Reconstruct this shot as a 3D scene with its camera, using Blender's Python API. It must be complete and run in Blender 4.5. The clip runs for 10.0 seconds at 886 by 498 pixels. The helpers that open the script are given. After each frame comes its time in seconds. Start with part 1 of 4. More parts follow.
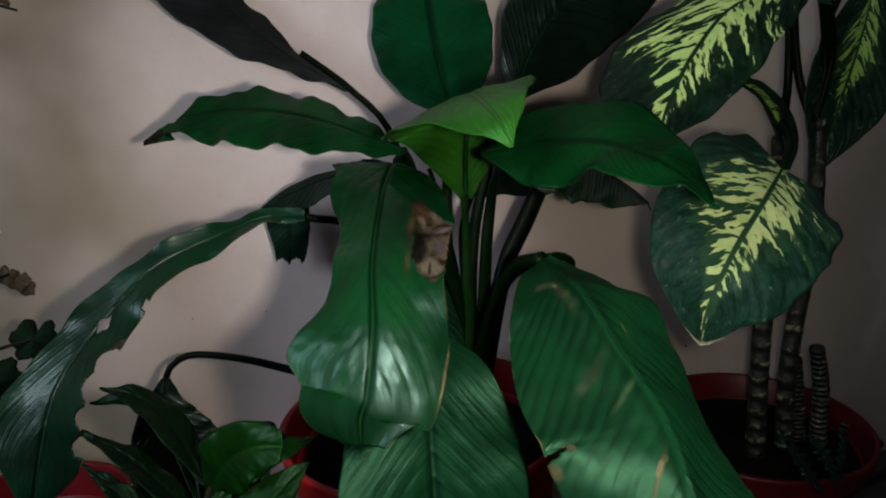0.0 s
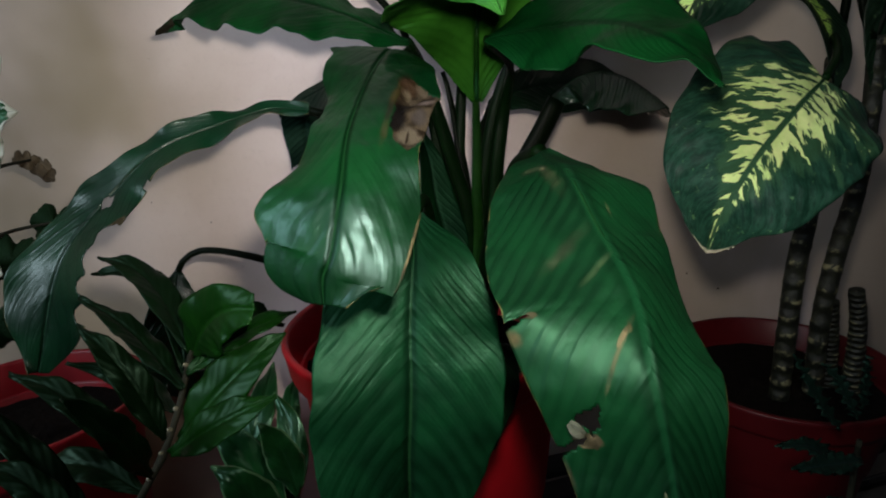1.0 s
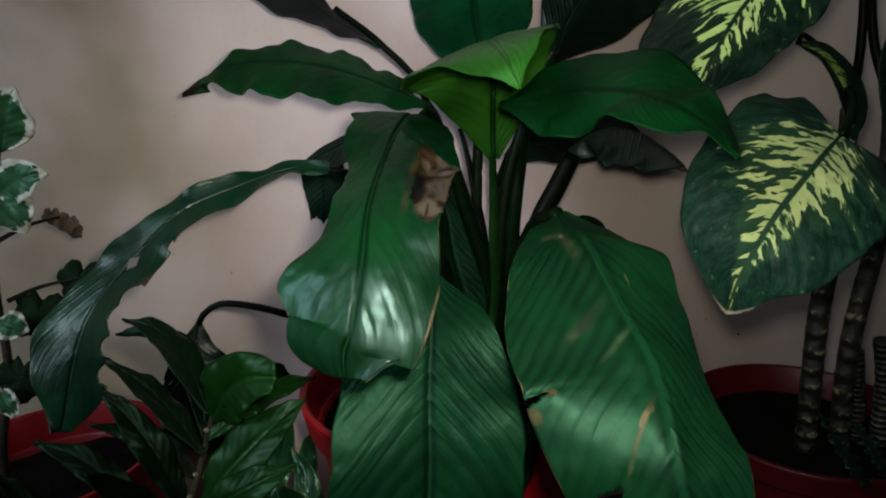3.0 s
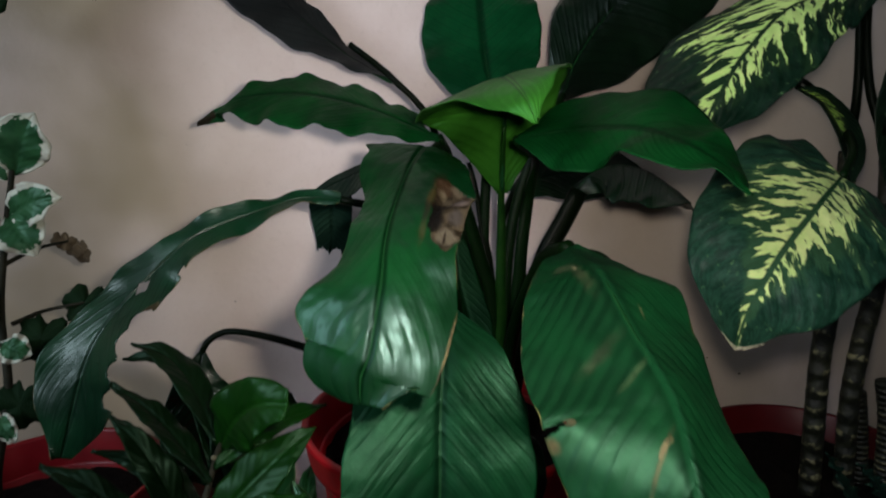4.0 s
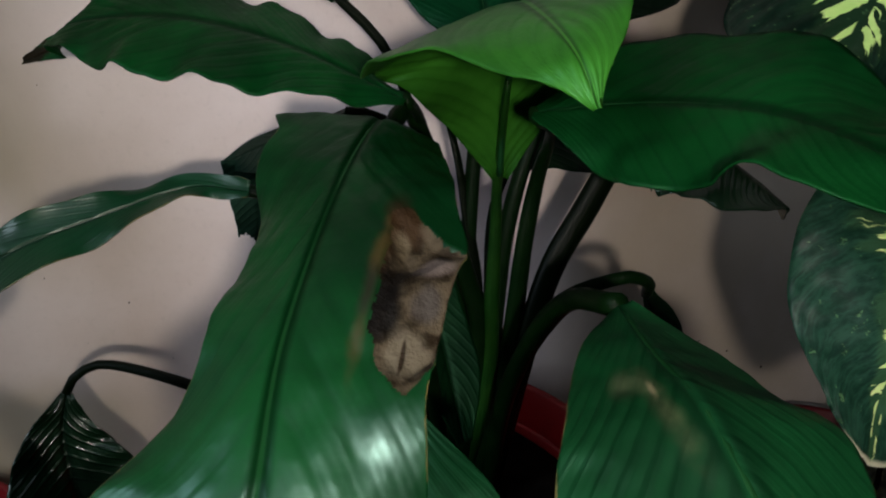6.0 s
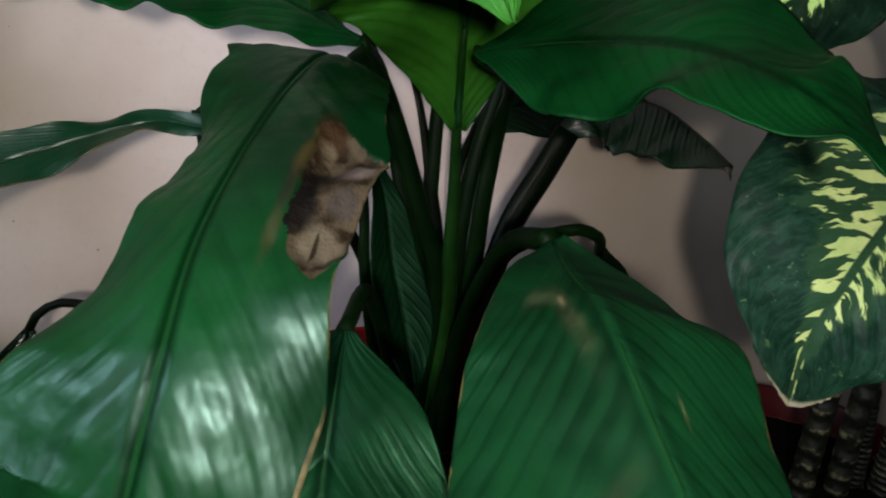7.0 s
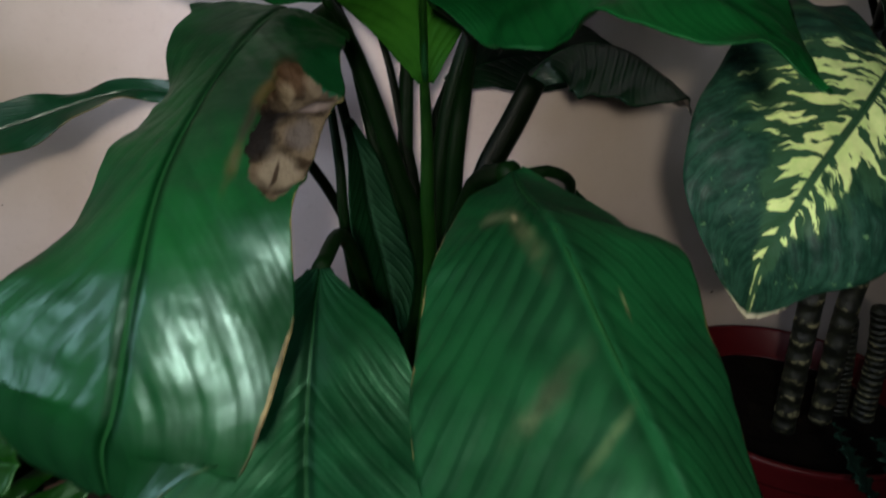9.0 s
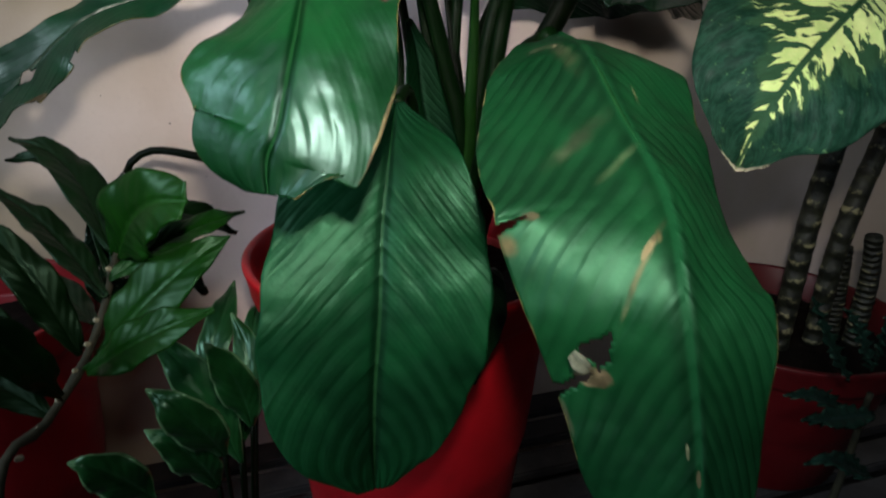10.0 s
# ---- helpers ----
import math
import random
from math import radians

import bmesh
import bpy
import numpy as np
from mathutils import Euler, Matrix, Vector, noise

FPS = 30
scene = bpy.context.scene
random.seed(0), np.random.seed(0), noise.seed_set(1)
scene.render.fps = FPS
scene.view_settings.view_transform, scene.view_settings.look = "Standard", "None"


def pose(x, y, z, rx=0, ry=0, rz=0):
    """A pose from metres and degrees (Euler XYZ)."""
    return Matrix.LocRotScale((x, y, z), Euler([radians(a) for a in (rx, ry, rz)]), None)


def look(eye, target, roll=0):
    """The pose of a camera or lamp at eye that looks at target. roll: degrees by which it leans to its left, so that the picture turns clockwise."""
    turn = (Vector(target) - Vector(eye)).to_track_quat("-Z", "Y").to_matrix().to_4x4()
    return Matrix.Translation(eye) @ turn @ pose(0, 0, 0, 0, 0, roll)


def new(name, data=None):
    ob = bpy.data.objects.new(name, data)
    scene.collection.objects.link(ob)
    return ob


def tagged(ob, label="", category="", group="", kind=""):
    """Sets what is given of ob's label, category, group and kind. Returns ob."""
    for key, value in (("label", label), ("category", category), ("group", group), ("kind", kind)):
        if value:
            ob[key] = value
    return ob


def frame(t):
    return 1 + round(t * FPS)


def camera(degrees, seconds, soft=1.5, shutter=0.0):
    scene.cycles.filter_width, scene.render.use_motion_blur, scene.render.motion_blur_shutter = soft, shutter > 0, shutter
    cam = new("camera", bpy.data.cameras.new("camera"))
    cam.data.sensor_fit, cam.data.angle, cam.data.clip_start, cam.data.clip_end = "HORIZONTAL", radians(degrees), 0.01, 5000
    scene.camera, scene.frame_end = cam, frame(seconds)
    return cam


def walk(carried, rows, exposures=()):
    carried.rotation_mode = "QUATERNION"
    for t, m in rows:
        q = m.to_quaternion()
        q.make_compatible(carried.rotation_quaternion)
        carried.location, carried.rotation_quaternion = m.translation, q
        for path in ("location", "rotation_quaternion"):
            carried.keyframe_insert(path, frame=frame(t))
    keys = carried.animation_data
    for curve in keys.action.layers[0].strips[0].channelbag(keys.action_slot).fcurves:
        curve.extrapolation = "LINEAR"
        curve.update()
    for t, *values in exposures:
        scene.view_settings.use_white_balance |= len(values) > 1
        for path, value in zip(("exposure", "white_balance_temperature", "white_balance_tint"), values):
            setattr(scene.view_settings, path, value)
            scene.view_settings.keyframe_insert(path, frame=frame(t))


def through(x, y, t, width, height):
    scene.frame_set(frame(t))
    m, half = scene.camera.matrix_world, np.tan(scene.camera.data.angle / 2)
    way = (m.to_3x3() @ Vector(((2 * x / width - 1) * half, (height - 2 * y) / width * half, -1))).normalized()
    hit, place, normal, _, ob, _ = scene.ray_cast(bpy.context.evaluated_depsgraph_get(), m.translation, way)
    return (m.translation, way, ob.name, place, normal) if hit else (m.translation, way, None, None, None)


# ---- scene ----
# Camera, carried by hand in front of potted plants that stand against a wall.
cam = camera(73.4, 10.0, soft=2.0, shutter=0.3)
PATH = [
    (0, (0.0334, 0.0992, 0.7242), (0.3849, 1.0071, 0.4957), -3.89),
    (0.5, (0.0300, 0.0812, 0.7053), (0.3661, 0.9889, 0.4540), -2.12),
    (1, (0.0757, 0.0823, 0.6648), (0.3360, 1.0026, 0.3727), -2.56),
    (1.5, (0.0916, 0.0865, 0.7461), (0.3178, 1.0453, 0.5743), -5.65),
    (2, (0.0765, 0.0876, 0.7379), (0.3038, 1.0529, 0.6088), -4.58),
    (2.5, (0.0856, 0.0915, 0.7032), (0.3372, 1.0356, 0.4900), -4.15),
    (2.7, (0.0801, 0.0905, 0.6976), (0.3286, 1.0325, 0.4720), -3.26),
    (3.8, (0.0682, 0.0719, 0.6739), (0.2985, 1.0072, 0.4053), -2.97),
    (4, (0.0590, 0.0845, 0.6867), (0.3171, 1.0335, 0.5055), -1.72),
    (4.5, (0.0867, 0.1980, 0.7315), (0.3666, 1.1369, 0.5309), -2.33),
    (5, (0.1143, 0.2789, 0.7287), (0.4210, 1.1979, 0.4809), -2.05),
    (5.2, (0.1065, 0.2949, 0.7155), (0.4135, 1.2002, 0.4220), -3.36),
    (6.3, (0.1300, 0.2863, 0.7109), (0.4138, 1.1919, 0.3959), 0.38),
    (6.5, (0.1333, 0.2801, 0.6947), (0.4156, 1.1832, 0.3712), -0.14),
    (7, (0.1426, 0.2648, 0.6882), (0.4397, 1.1623, 0.3622), 2.09),
    (7.5, (0.1615, 0.2779, 0.7078), (0.4893, 1.1727, 0.4046), 2.36),
    (8, (0.1435, 0.2850, 0.7138), (0.4519, 1.1871, 0.4118), 1.51),
    (8.5, (0.1563, 0.2782, 0.7181), (0.4686, 1.1791, 0.4165), 2.03),
    (9, (0.1504, 0.2386, 0.6731), (0.4476, 1.1230, 0.3131), -1.45),
    (9.5, (0.1129, 0.1807, 0.6422), (0.3789, 1.0779, 0.2895), -1.15),
    (10, (0.0973, 0.1403, 0.6177), (0.3639, 1.0239, 0.2327), 0.62),
]
EXPOSURES = [(0.0, -0.03), (1.0, 0.33), (1.5, 0.18), (2.0, -0.17), (2.5, -0.13), (3.8, 0.28), (4.5, 0.08), (5.0, 0.23), (6.5, 0.23), (7.0, 0.43), (7.5, 0.52), (8.5, 0.44), (9.0, 0.36), (10.0, 0.83)]
walk(cam, [(t, look(eye, target, roll)) for t, eye, target, roll in PATH], EXPOSURES)

# ---- light ----
world = bpy.data.worlds.new("world")
scene.world = world
world.use_nodes = True
wn = world.node_tree.nodes
sky = wn.new("ShaderNodeTexSky")
sky.sky_type, sky.sun_disc = "NISHITA", False
sky.sun_elevation, sky.sun_rotation = radians(35), radians(160)
world.node_tree.links.new(sky.outputs[0], wn["Background"].inputs[0])
wn["Background"].inputs[1].default_value = 0.08

# The torch of the phone that films.
torch = new("torch", bpy.data.lights.new("torch", "SPOT"))
torch.data.energy, torch.data.shadow_soft_size, torch.data.color = 7.5, 0.014, (1.0, 0.94, 0.855)
torch.data.spot_size, torch.data.spot_blend = radians(112), 0.9
torch.matrix_world = look((0.104, 0.130, 0.706), (0.38, 0.90, 0.64))

# Cool daylight in the openings of the two windows, beside and behind the camera.
for name, at, size, energy in (("daylight", pose(-1.93, -0.49, 1.75, 90, 0, -90), (0.82, 1.08), 33.0), ("daylight", pose(-0.20, -0.93, 1.90, 90, 0, 0), (1.10, 0.86), 2.5)):
    day = new(name, bpy.data.lights.new(name, "AREA"))
    day.data.shape, day.data.size, day.data.size_y, day.data.energy, day.data.color = "RECTANGLE", *size, energy, (0.74, 0.86, 1.0)
    day.matrix_world = at


# ---- materials ----
class Nodes:
    """A small builder of node materials."""

    def __init__(self, name):
        self.mat = bpy.data.materials.new(name)
        self.mat.use_nodes = True
        self.tree = self.mat.node_tree
        self.bsdf = self.tree.nodes["Principled BSDF"]

    def put(self, socket, value):
        if isinstance(value, bpy.types.NodeSocket):
            self.tree.links.new(value, socket)
        elif hasattr(socket.default_value, "__len__"):
            socket.default_value = (*value, 1.0)[: len(socket.default_value)]
        else:
            socket.default_value = value

    def node(self, kind, out=0, **values):
        n = self.tree.nodes.new("ShaderNode" + kind)
        for key, value in values.items():
            if key.startswith("in_"):
                self.put(n.inputs[int(key[3:])], value)
            elif key == "operation":
                n.operation = value
            elif key == "noise_dimensions":
                n.noise_dimensions = value
        return n.outputs[out]

    def math(self, op, a, b=0.0, c=0.0):
        return self.node("Math", operation=op, in_0=a, in_1=b, in_2=c)

    def ramp(self, value, low, high, to_low=0.0, to_high=1.0):
        n = self.tree.nodes.new("ShaderNodeMapRange")
        n.interpolation_type = "SMOOTHSTEP"
        for i, v in enumerate((value, low, high, to_low, to_high)):
            self.put(n.inputs[i], v)
        return n.outputs[0]

    def mix(self, factor, a, b):
        n = self.tree.nodes.new("ShaderNodeMix")
        n.data_type = "RGBA"
        self.put(n.inputs[0], factor)
        self.put(n.inputs[6], a)
        self.put(n.inputs[7], b)
        return n.outputs[2]

    def noise(self, vector, scale, detail=4.0, rough=0.6):
        return self.node("TexNoise", 0, in_0=vector, in_2=scale, in_3=detail, in_4=rough)

    def spot(self):
        return self.node("TexCoord", 3)

    def uv(self):
        n = self.tree.nodes.new("ShaderNodeTexCoord")
        sep = self.tree.nodes.new("ShaderNodeSeparateXYZ")
        self.tree.links.new(n.outputs["UV"], sep.inputs[0])
        return sep.outputs[0], sep.outputs[1]

    def join(self, x, y, z=0.0):
        return self.node("CombineXYZ", 0, in_0=x, in_1=y, in_2=z)

    def random(self):
        return self.tree.nodes.new("ShaderNodeObjectInfo").outputs["Random"]

    def bump(self, height, strength, distance):
        n = self.tree.nodes.new("ShaderNodeBump")
        self.put(n.inputs["Strength"], strength)
        self.put(n.inputs["Distance"], distance)
        self.put(n.inputs["Height"], height)
        return n.outputs[0]

    def done(self, color, rough=0.5, normal=None, metal=0.0, spec=0.5, coat=0.0, through=0.0, coat_rough=0.25, tint=(1.0, 1.0, 1.0)):
        b = self.bsdf
        b.inputs["Coat Roughness"].default_value = coat_rough
        self.put(b.inputs["Base Color"], color)
        self.put(b.inputs["Roughness"], rough)
        b.inputs["Metallic"].default_value = metal
        self.put(b.inputs["Specular IOR Level"], spec)
        b.inputs["Specular Tint"].default_value = (*tint, 1.0)
        self.put(b.inputs["Coat Weight"], coat)
        b.inputs["Coat IOR"].default_value = 1.55
        if normal is not None:
            self.put(b.inputs["Normal"], normal)
            self.put(b.inputs["Coat Normal"], normal)
        if through:
            t = self.tree.nodes.new("ShaderNodeBsdfTranslucent")
            self.put(t.inputs[0], color)
            m = self.tree.nodes.new("ShaderNodeMixShader")
            m.inputs[0].default_value = through
            self.tree.links.new(b.outputs[0], m.inputs[1])
            self.tree.links.new(t.outputs[0], m.inputs[2])
            self.tree.links.new(m.outputs[0], self.tree.nodes["Material Output"].inputs[0])
        return self.mat


def lily_material(name, dark, light, vein, rough=0.34, veins=24.0, relief=0.5, patches=(), edge=0.0, through=0.05, coat=0.0, pale=0.16, slant=0.22, rib_color=None, spec=0.12, gloss_from=None, coat_rough=0.25, sunk=0.45, shine=(0.40, 1.0, 0.60), crease=0.75, broad=1.0):
    """Leaf with sunk side veins that run forward to the margin. patches: (u, v, ru, rv, colour, soft, slope) of dry
    tissue;
    gloss_from: gloss is held back before this u to place the sheen; sunk, crease: strength of painted groove shade."""
    n = Nodes(name)
    u, v = n.uv()
    a = n.math("ABSOLUTE", n.math("MULTIPLY_ADD", v, 2.0, -1.0))
    place = n.spot()
    bend = n.math("MULTIPLY", n.math("POWER", a, 1.15), slant)
    wob = n.math("MULTIPLY_ADD", n.noise(place, 35.0, 2.0), 0.016, -0.008)
    q = n.math("ADD", n.math("SUBTRACT", u, bend), wob)
    swell = n.math("ABSOLUTE", n.math("SINE", n.math("MULTIPLY", q, veins * 3.1416)))
    ridge = n.ramp(swell, 0.0, 0.8)
    fine = n.math("SINE", n.math("MULTIPLY", q, veins * 4.3 * 6.2832))
    blotch = n.noise(place, 14.0, 5.0)
    speck = n.noise(place, 240.0, 3.0)
    tissue = n.noise(place, 42.0, 5.0, 0.65)
    color = n.mix(n.ramp(blotch, 0.36, 0.66), tuple(k * 0.75 for k in dark), tuple(k * 1.15 for k in light))
    # Sheen between the veins, painted as a paler green.
    crest_sheen = n.math("MULTIPLY", n.ramp(swell, 0.45, 1.0, 0.0, pale), n.ramp(n.noise(place, 18.0), 0.35, 0.65, 0.2, 1.0))
    color = n.mix(crest_sheen, color, vein)
    # Crease shade painted into the vein grooves.
    groove_shade = n.math("MULTIPLY", n.ramp(swell, 0.0, 0.5, sunk, 0.0), n.ramp(n.noise(place, 21.0), 0.3, 0.6, 0.3, 1.0))
    color = n.mix(groove_shade, color, tuple(k * 0.4 for k in dark))
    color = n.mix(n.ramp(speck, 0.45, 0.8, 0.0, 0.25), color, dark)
    # The same painted crease shade beside the midrib.
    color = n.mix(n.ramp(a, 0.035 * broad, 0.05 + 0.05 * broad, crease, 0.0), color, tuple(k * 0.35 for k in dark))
    line = n.math("MULTIPLY", n.ramp(a, 0.008 * broad, 0.026 * broad, 0.8, 0.0), n.ramp(n.math("MULTIPLY_ADD", tissue, 0.5, u), 0.45, 0.95, 0.15 if broad == 1.0 else 0.8, 1.0))
    color = n.mix(line, color, rib_color or vein)
    dry_rough, alive, wax = rough, coat, spec
    # Sheen is placed by hand: specular stays low before gloss_from.
    if gloss_from:
        wax = n.ramp(u, gloss_from - 0.12, gloss_from + 0.06, spec, 0.40)
        wax = n.math("MULTIPLY", wax, n.ramp(a, 0.03, 0.10, 0.15, 1.0))
        dry_rough = n.ramp(u, gloss_from - 0.12, gloss_from + 0.06, rough, 0.36)
    for pu, pv, ru, rv, shade, soft, slope in ((*q, *(0, 0)[len(q) - 5 :]) for q in patches):
        du = n.math("DIVIDE", n.math("SUBTRACT", u, pu), ru)
        dv = n.math("DIVIDE", n.math("SUBTRACT", n.math("SUBTRACT", v, pv), n.math("MULTIPLY", n.math("SUBTRACT", u, pu), slope)), rv)
        d = n.math("SQRT", n.math("ADD", n.math("MULTIPLY", du, du), n.math("MULTIPLY", dv, dv)))
        d = n.math("ADD", d, n.math("MULTIPLY_ADD", tissue, 1.7, -0.85))
        inside = n.ramp(d, 0.0, 1.1, 0.88, 0.0) if soft else n.ramp(d, 0.74, 1.0, 1.0, 0.0)
        brown = n.mix(n.ramp(n.noise(place, 30.0, 4.0), 0.44, 0.62), (shade[0] * 0.25, shade[1] * 0.22, shade[2] * 0.2), shade)
        color = n.mix(inside, color, brown)
        dry_rough = n.math("ADD", dry_rough, n.math("MULTIPLY", inside, 0.35))
        alive = n.math("MULTIPLY", alive, n.math("SUBTRACT", 1.0, inside))
    if edge:
        rim = n.ramp(n.math("ADD", a, n.math("MULTIPLY_ADD", tissue, 0.09, -0.045)), 1.0 - edge, 1.0 - edge * 0.4)
        color = n.mix(rim, color, (0.10, 0.085, 0.03))
    height = n.math("ADD", n.math("MULTIPLY", n.math("MULTIPLY", ridge, n.ramp(n.noise(place, 24.0), 0.3, 0.7, 0.35, 1.0)), 1.1), n.math("MULTIPLY", fine, 0.03))
    height = n.math("ADD", height, n.math("MULTIPLY", blotch, 1.6))
    height = n.math("ADD", height, n.math("MULTIPLY", n.noise(place, 75.0, 2.0), 0.7))
    height = n.math("ADD", height, n.math("MULTIPLY", speck, 0.12))
    normal = n.bump(height, relief * 0.55, 0.0016)
    gloss = n.math("ADD", dry_rough, n.math("MULTIPLY_ADD", speck, 0.16, -0.08))
    return n.done(color, gloss, normal, 0.0, wax, alive, through, coat_rough, shine)


def cane_leaf_material(name, green, cream, reach=0.50, tip=0.92):
    """Dark leaf whose middle is feathered with yellow-green along the side veins."""
    n = Nodes(name)
    u, v = n.uv()
    a = n.math("ABSOLUTE", n.math("MULTIPLY_ADD", v, 2.0, -1.0))
    side = n.math("SIGN", n.math("MULTIPLY_ADD", v, 2.0, -1.0))
    place = n.spot()
    q = n.math("SUBTRACT", u, n.math("MULTIPLY", n.math("POWER", a, 1.15), 0.36))
    q = n.math("ADD", q, n.math("MULTIPLY_ADD", n.noise(place, 26.0, 3.0), 0.11, -0.055))
    lane = n.math("MULTIPLY_ADD", side, 3.7, 9.0)
    fingers = n.noise(n.join(n.math("MULTIPLY", q, 10.0), n.math("MULTIPLY", a, 1.3), lane), 1.0, 2.0, 0.6)
    grain = n.noise(n.join(n.math("MULTIPLY", q, 85.0), n.math("MULTIPLY", a, 9.0), lane), 1.0, 3.0, 0.6)
    gaps = n.noise(n.join(n.math("MULTIPLY", q, 30.0), n.math("MULTIPLY", a, 3.4), n.math("ADD", lane, 5.0)), 1.0, 2.0, 0.55)
    span = n.math("MULTIPLY", n.ramp(u, 0.0, 0.20, 0.62, 1.0), n.ramp(u, 0.42, tip, 1.0, 0.10))
    limit = n.math("DIVIDE", a, n.math("MAXIMUM", n.math("MULTIPLY", span, reach), 0.02))
    value = n.math("SUBTRACT", n.math("MULTIPLY_ADD", fingers, 4.0, -1.15), limit)
    value = n.math("ADD", value, n.math("MULTIPLY_ADD", grain, 0.7, -0.35))
    mask = n.ramp(value, -0.06, 0.10)
    halo = n.ramp(value, -0.45, 0.05, 0.0, 0.55)
    split = n.math("SUBTRACT", n.math("ADD", gaps, n.math("MULTIPLY_ADD", grain, 0.16, -0.08)), n.math("MULTIPLY", limit, 0.13))
    mask = n.math("MULTIPLY", mask, n.ramp(split, 0.425, 0.455))
    ridge = n.math("SINE", n.math("MULTIPLY", q, 15.0 * 6.2832))
    mask = n.math("MULTIPLY", mask, n.ramp(a, 0.025, 0.04))
    blotch = n.noise(place, 45.0, 5.0, 0.7)
    base = n.mix(n.ramp(n.math("MULTIPLY_ADD", grain, 0.5, n.math("MULTIPLY", blotch, 0.5)), 0.40, 0.60), green, (green[0] * 4.0, green[1] * 2.6, green[2] * 2.8))
    fleck = n.ramp(n.noise(place, 150.0, 4.0, 0.65), 0.62, 0.70, 0.0, 0.45)
    base = n.mix(fleck, base, (0.16, 0.30, 0.12))
    yellow = n.mix(n.ramp(blotch, 0.3, 0.7), cream, (cream[0] * 0.72, cream[1] * 0.86, cream[2] * 0.7))
    base = n.mix(halo, base, (green[0] * 9, green[1] * 4.2, green[2] * 3.2))
    color = n.mix(mask, base, yellow)
    color = n.mix(n.ramp(n.math("MULTIPLY_ADD", blotch, 0.02, u), 0.990, 1.004), color, (0.36, 0.34, 0.24))
    height = n.math("ADD", n.math("MULTIPLY", ridge, 0.7), n.math("MULTIPLY", blotch, 0.8))
    return n.done(color, n.math("MULTIPLY_ADD", blotch, 0.25, 0.3), n.bump(height, 0.28, 0.0014), 0.0, 0.2, 0.0, 0.1)


def margin_material(name, green, pale, width=0.3, rough=0.45, ragged=1.0):
    """Green leaf with an uneven pale margin."""
    n = Nodes(name)
    u, v = n.uv()
    a = n.math("ABSOLUTE", n.math("MULTIPLY_ADD", v, 2.0, -1.0))
    place = n.spot()
    far = n.math("MAXIMUM", a, n.math("MULTIPLY_ADD", u, 1.6, -0.62))
    jag = n.math("ADD", n.math("MULTIPLY", n.noise(n.join(n.math("MULTIPLY", u, 9.0), a), 1.0, 3.0), 0.7), n.math("MULTIPLY", n.noise(place, 160.0), 0.25))
    mask = n.ramp(n.math("ADD", far, n.math("MULTIPLY", n.math("SUBTRACT", jag, 0.45), ragged)), 1.0 - width, 1.06 - width)
    base = n.mix(n.ramp(n.noise(place, 60.0), 0.3, 0.7), green, (green[0] * 2.2, green[1] * 1.9, green[2] * 2.0))
    ridge = n.math("SINE", n.math("MULTIPLY", n.math("SUBTRACT", u, n.math("MULTIPLY", a, 0.3)), 50.0))
    return n.done(n.mix(mask, base, pale), rough, n.bump(n.math("ADD", ridge, n.noise(place, 90.0)), 0.12, 0.001), through=0.1, tint=(0.55, 1.0, 0.72))


def plain_leaf_material(name, green, rough=0.35, spec=0.5):
    n = Nodes(name)
    u, v = n.uv()
    a = n.math("ABSOLUTE", n.math("MULTIPLY_ADD", v, 2.0, -1.0))
    place = n.spot()
    blotch = n.noise(place, 50.0, 5.0)
    color = n.mix(n.ramp(blotch, 0.3, 0.7), green, (green[0] * 1.8, green[1] * 1.6, green[2] * 1.6))
    color = n.mix(n.ramp(a, 0.02, 0.07, 0.5, 0.0), color, (green[0] * 4, green[1] * 2.5, green[2] * 4))
    ridge = n.math("SINE", n.math("MULTIPLY", n.math("SUBTRACT", u, n.math("MULTIPLY", a, 0.2)), 62.0))
    height = n.math("ADD", n.math("MULTIPLY", ridge, 0.3), blotch)
    return n.done(color, n.math("MULTIPLY_ADD", blotch, 0.2, rough - 0.1), n.bump(height, 0.28, 0.0012), 0.0, spec, 0.0, 0.08, tint=(0.55, 1.0, 0.66))


def stalk_material(name, green, brown=0.0):
    n = Nodes(name)
    place = n.spot()
    u, v = n.uv()
    blotch = n.noise(place, 70.0, 5.0)
    streak = n.noise(n.join(n.math("MULTIPLY", v, 30.0), n.math("MULTIPLY", u, 2.0)), 1.0, 3.0)
    color = n.mix(n.ramp(blotch, 0.35, 0.7), green, (green[0] * 2.0 + brown, green[1] * 1.5 + brown * 0.6, green[2] * 1.5))
    color = n.mix(n.ramp(streak, 0.45, 0.7, 0.0, 0.4), color, (green[0] * 0.5, green[1] * 0.5, green[2] * 0.5))
    return n.done(color, 0.4, n.bump(streak, 0.4, 0.001), 0.0, 0.07)


def cane_material():
    """Ringed cane with pale leaf scars."""
    n = Nodes("ringed_cane")
    u, v = n.uv()
    place = n.spot()
    blotch = n.noise(place, 90.0, 5.0, 0.7)
    band = n.math("SINE", n.math("ADD", n.math("MULTIPLY", u, 19.0 * 6.2832), n.math("MULTIPLY", n.noise(place, 30.0), 6.0)))
    scar = n.math("MULTIPLY", n.ramp(band, 0.45, 0.92), n.ramp(n.math("MULTIPLY_ADD", n.noise(place, 38.0, 4.0, 0.7), 0.5, n.math("MULTIPLY", blotch, 0.5)), 0.49, 0.57))
    color = n.mix(n.ramp(blotch, 0.35, 0.65), (0.0032, 0.0046, 0.0022), (0.013, 0.016, 0.007))
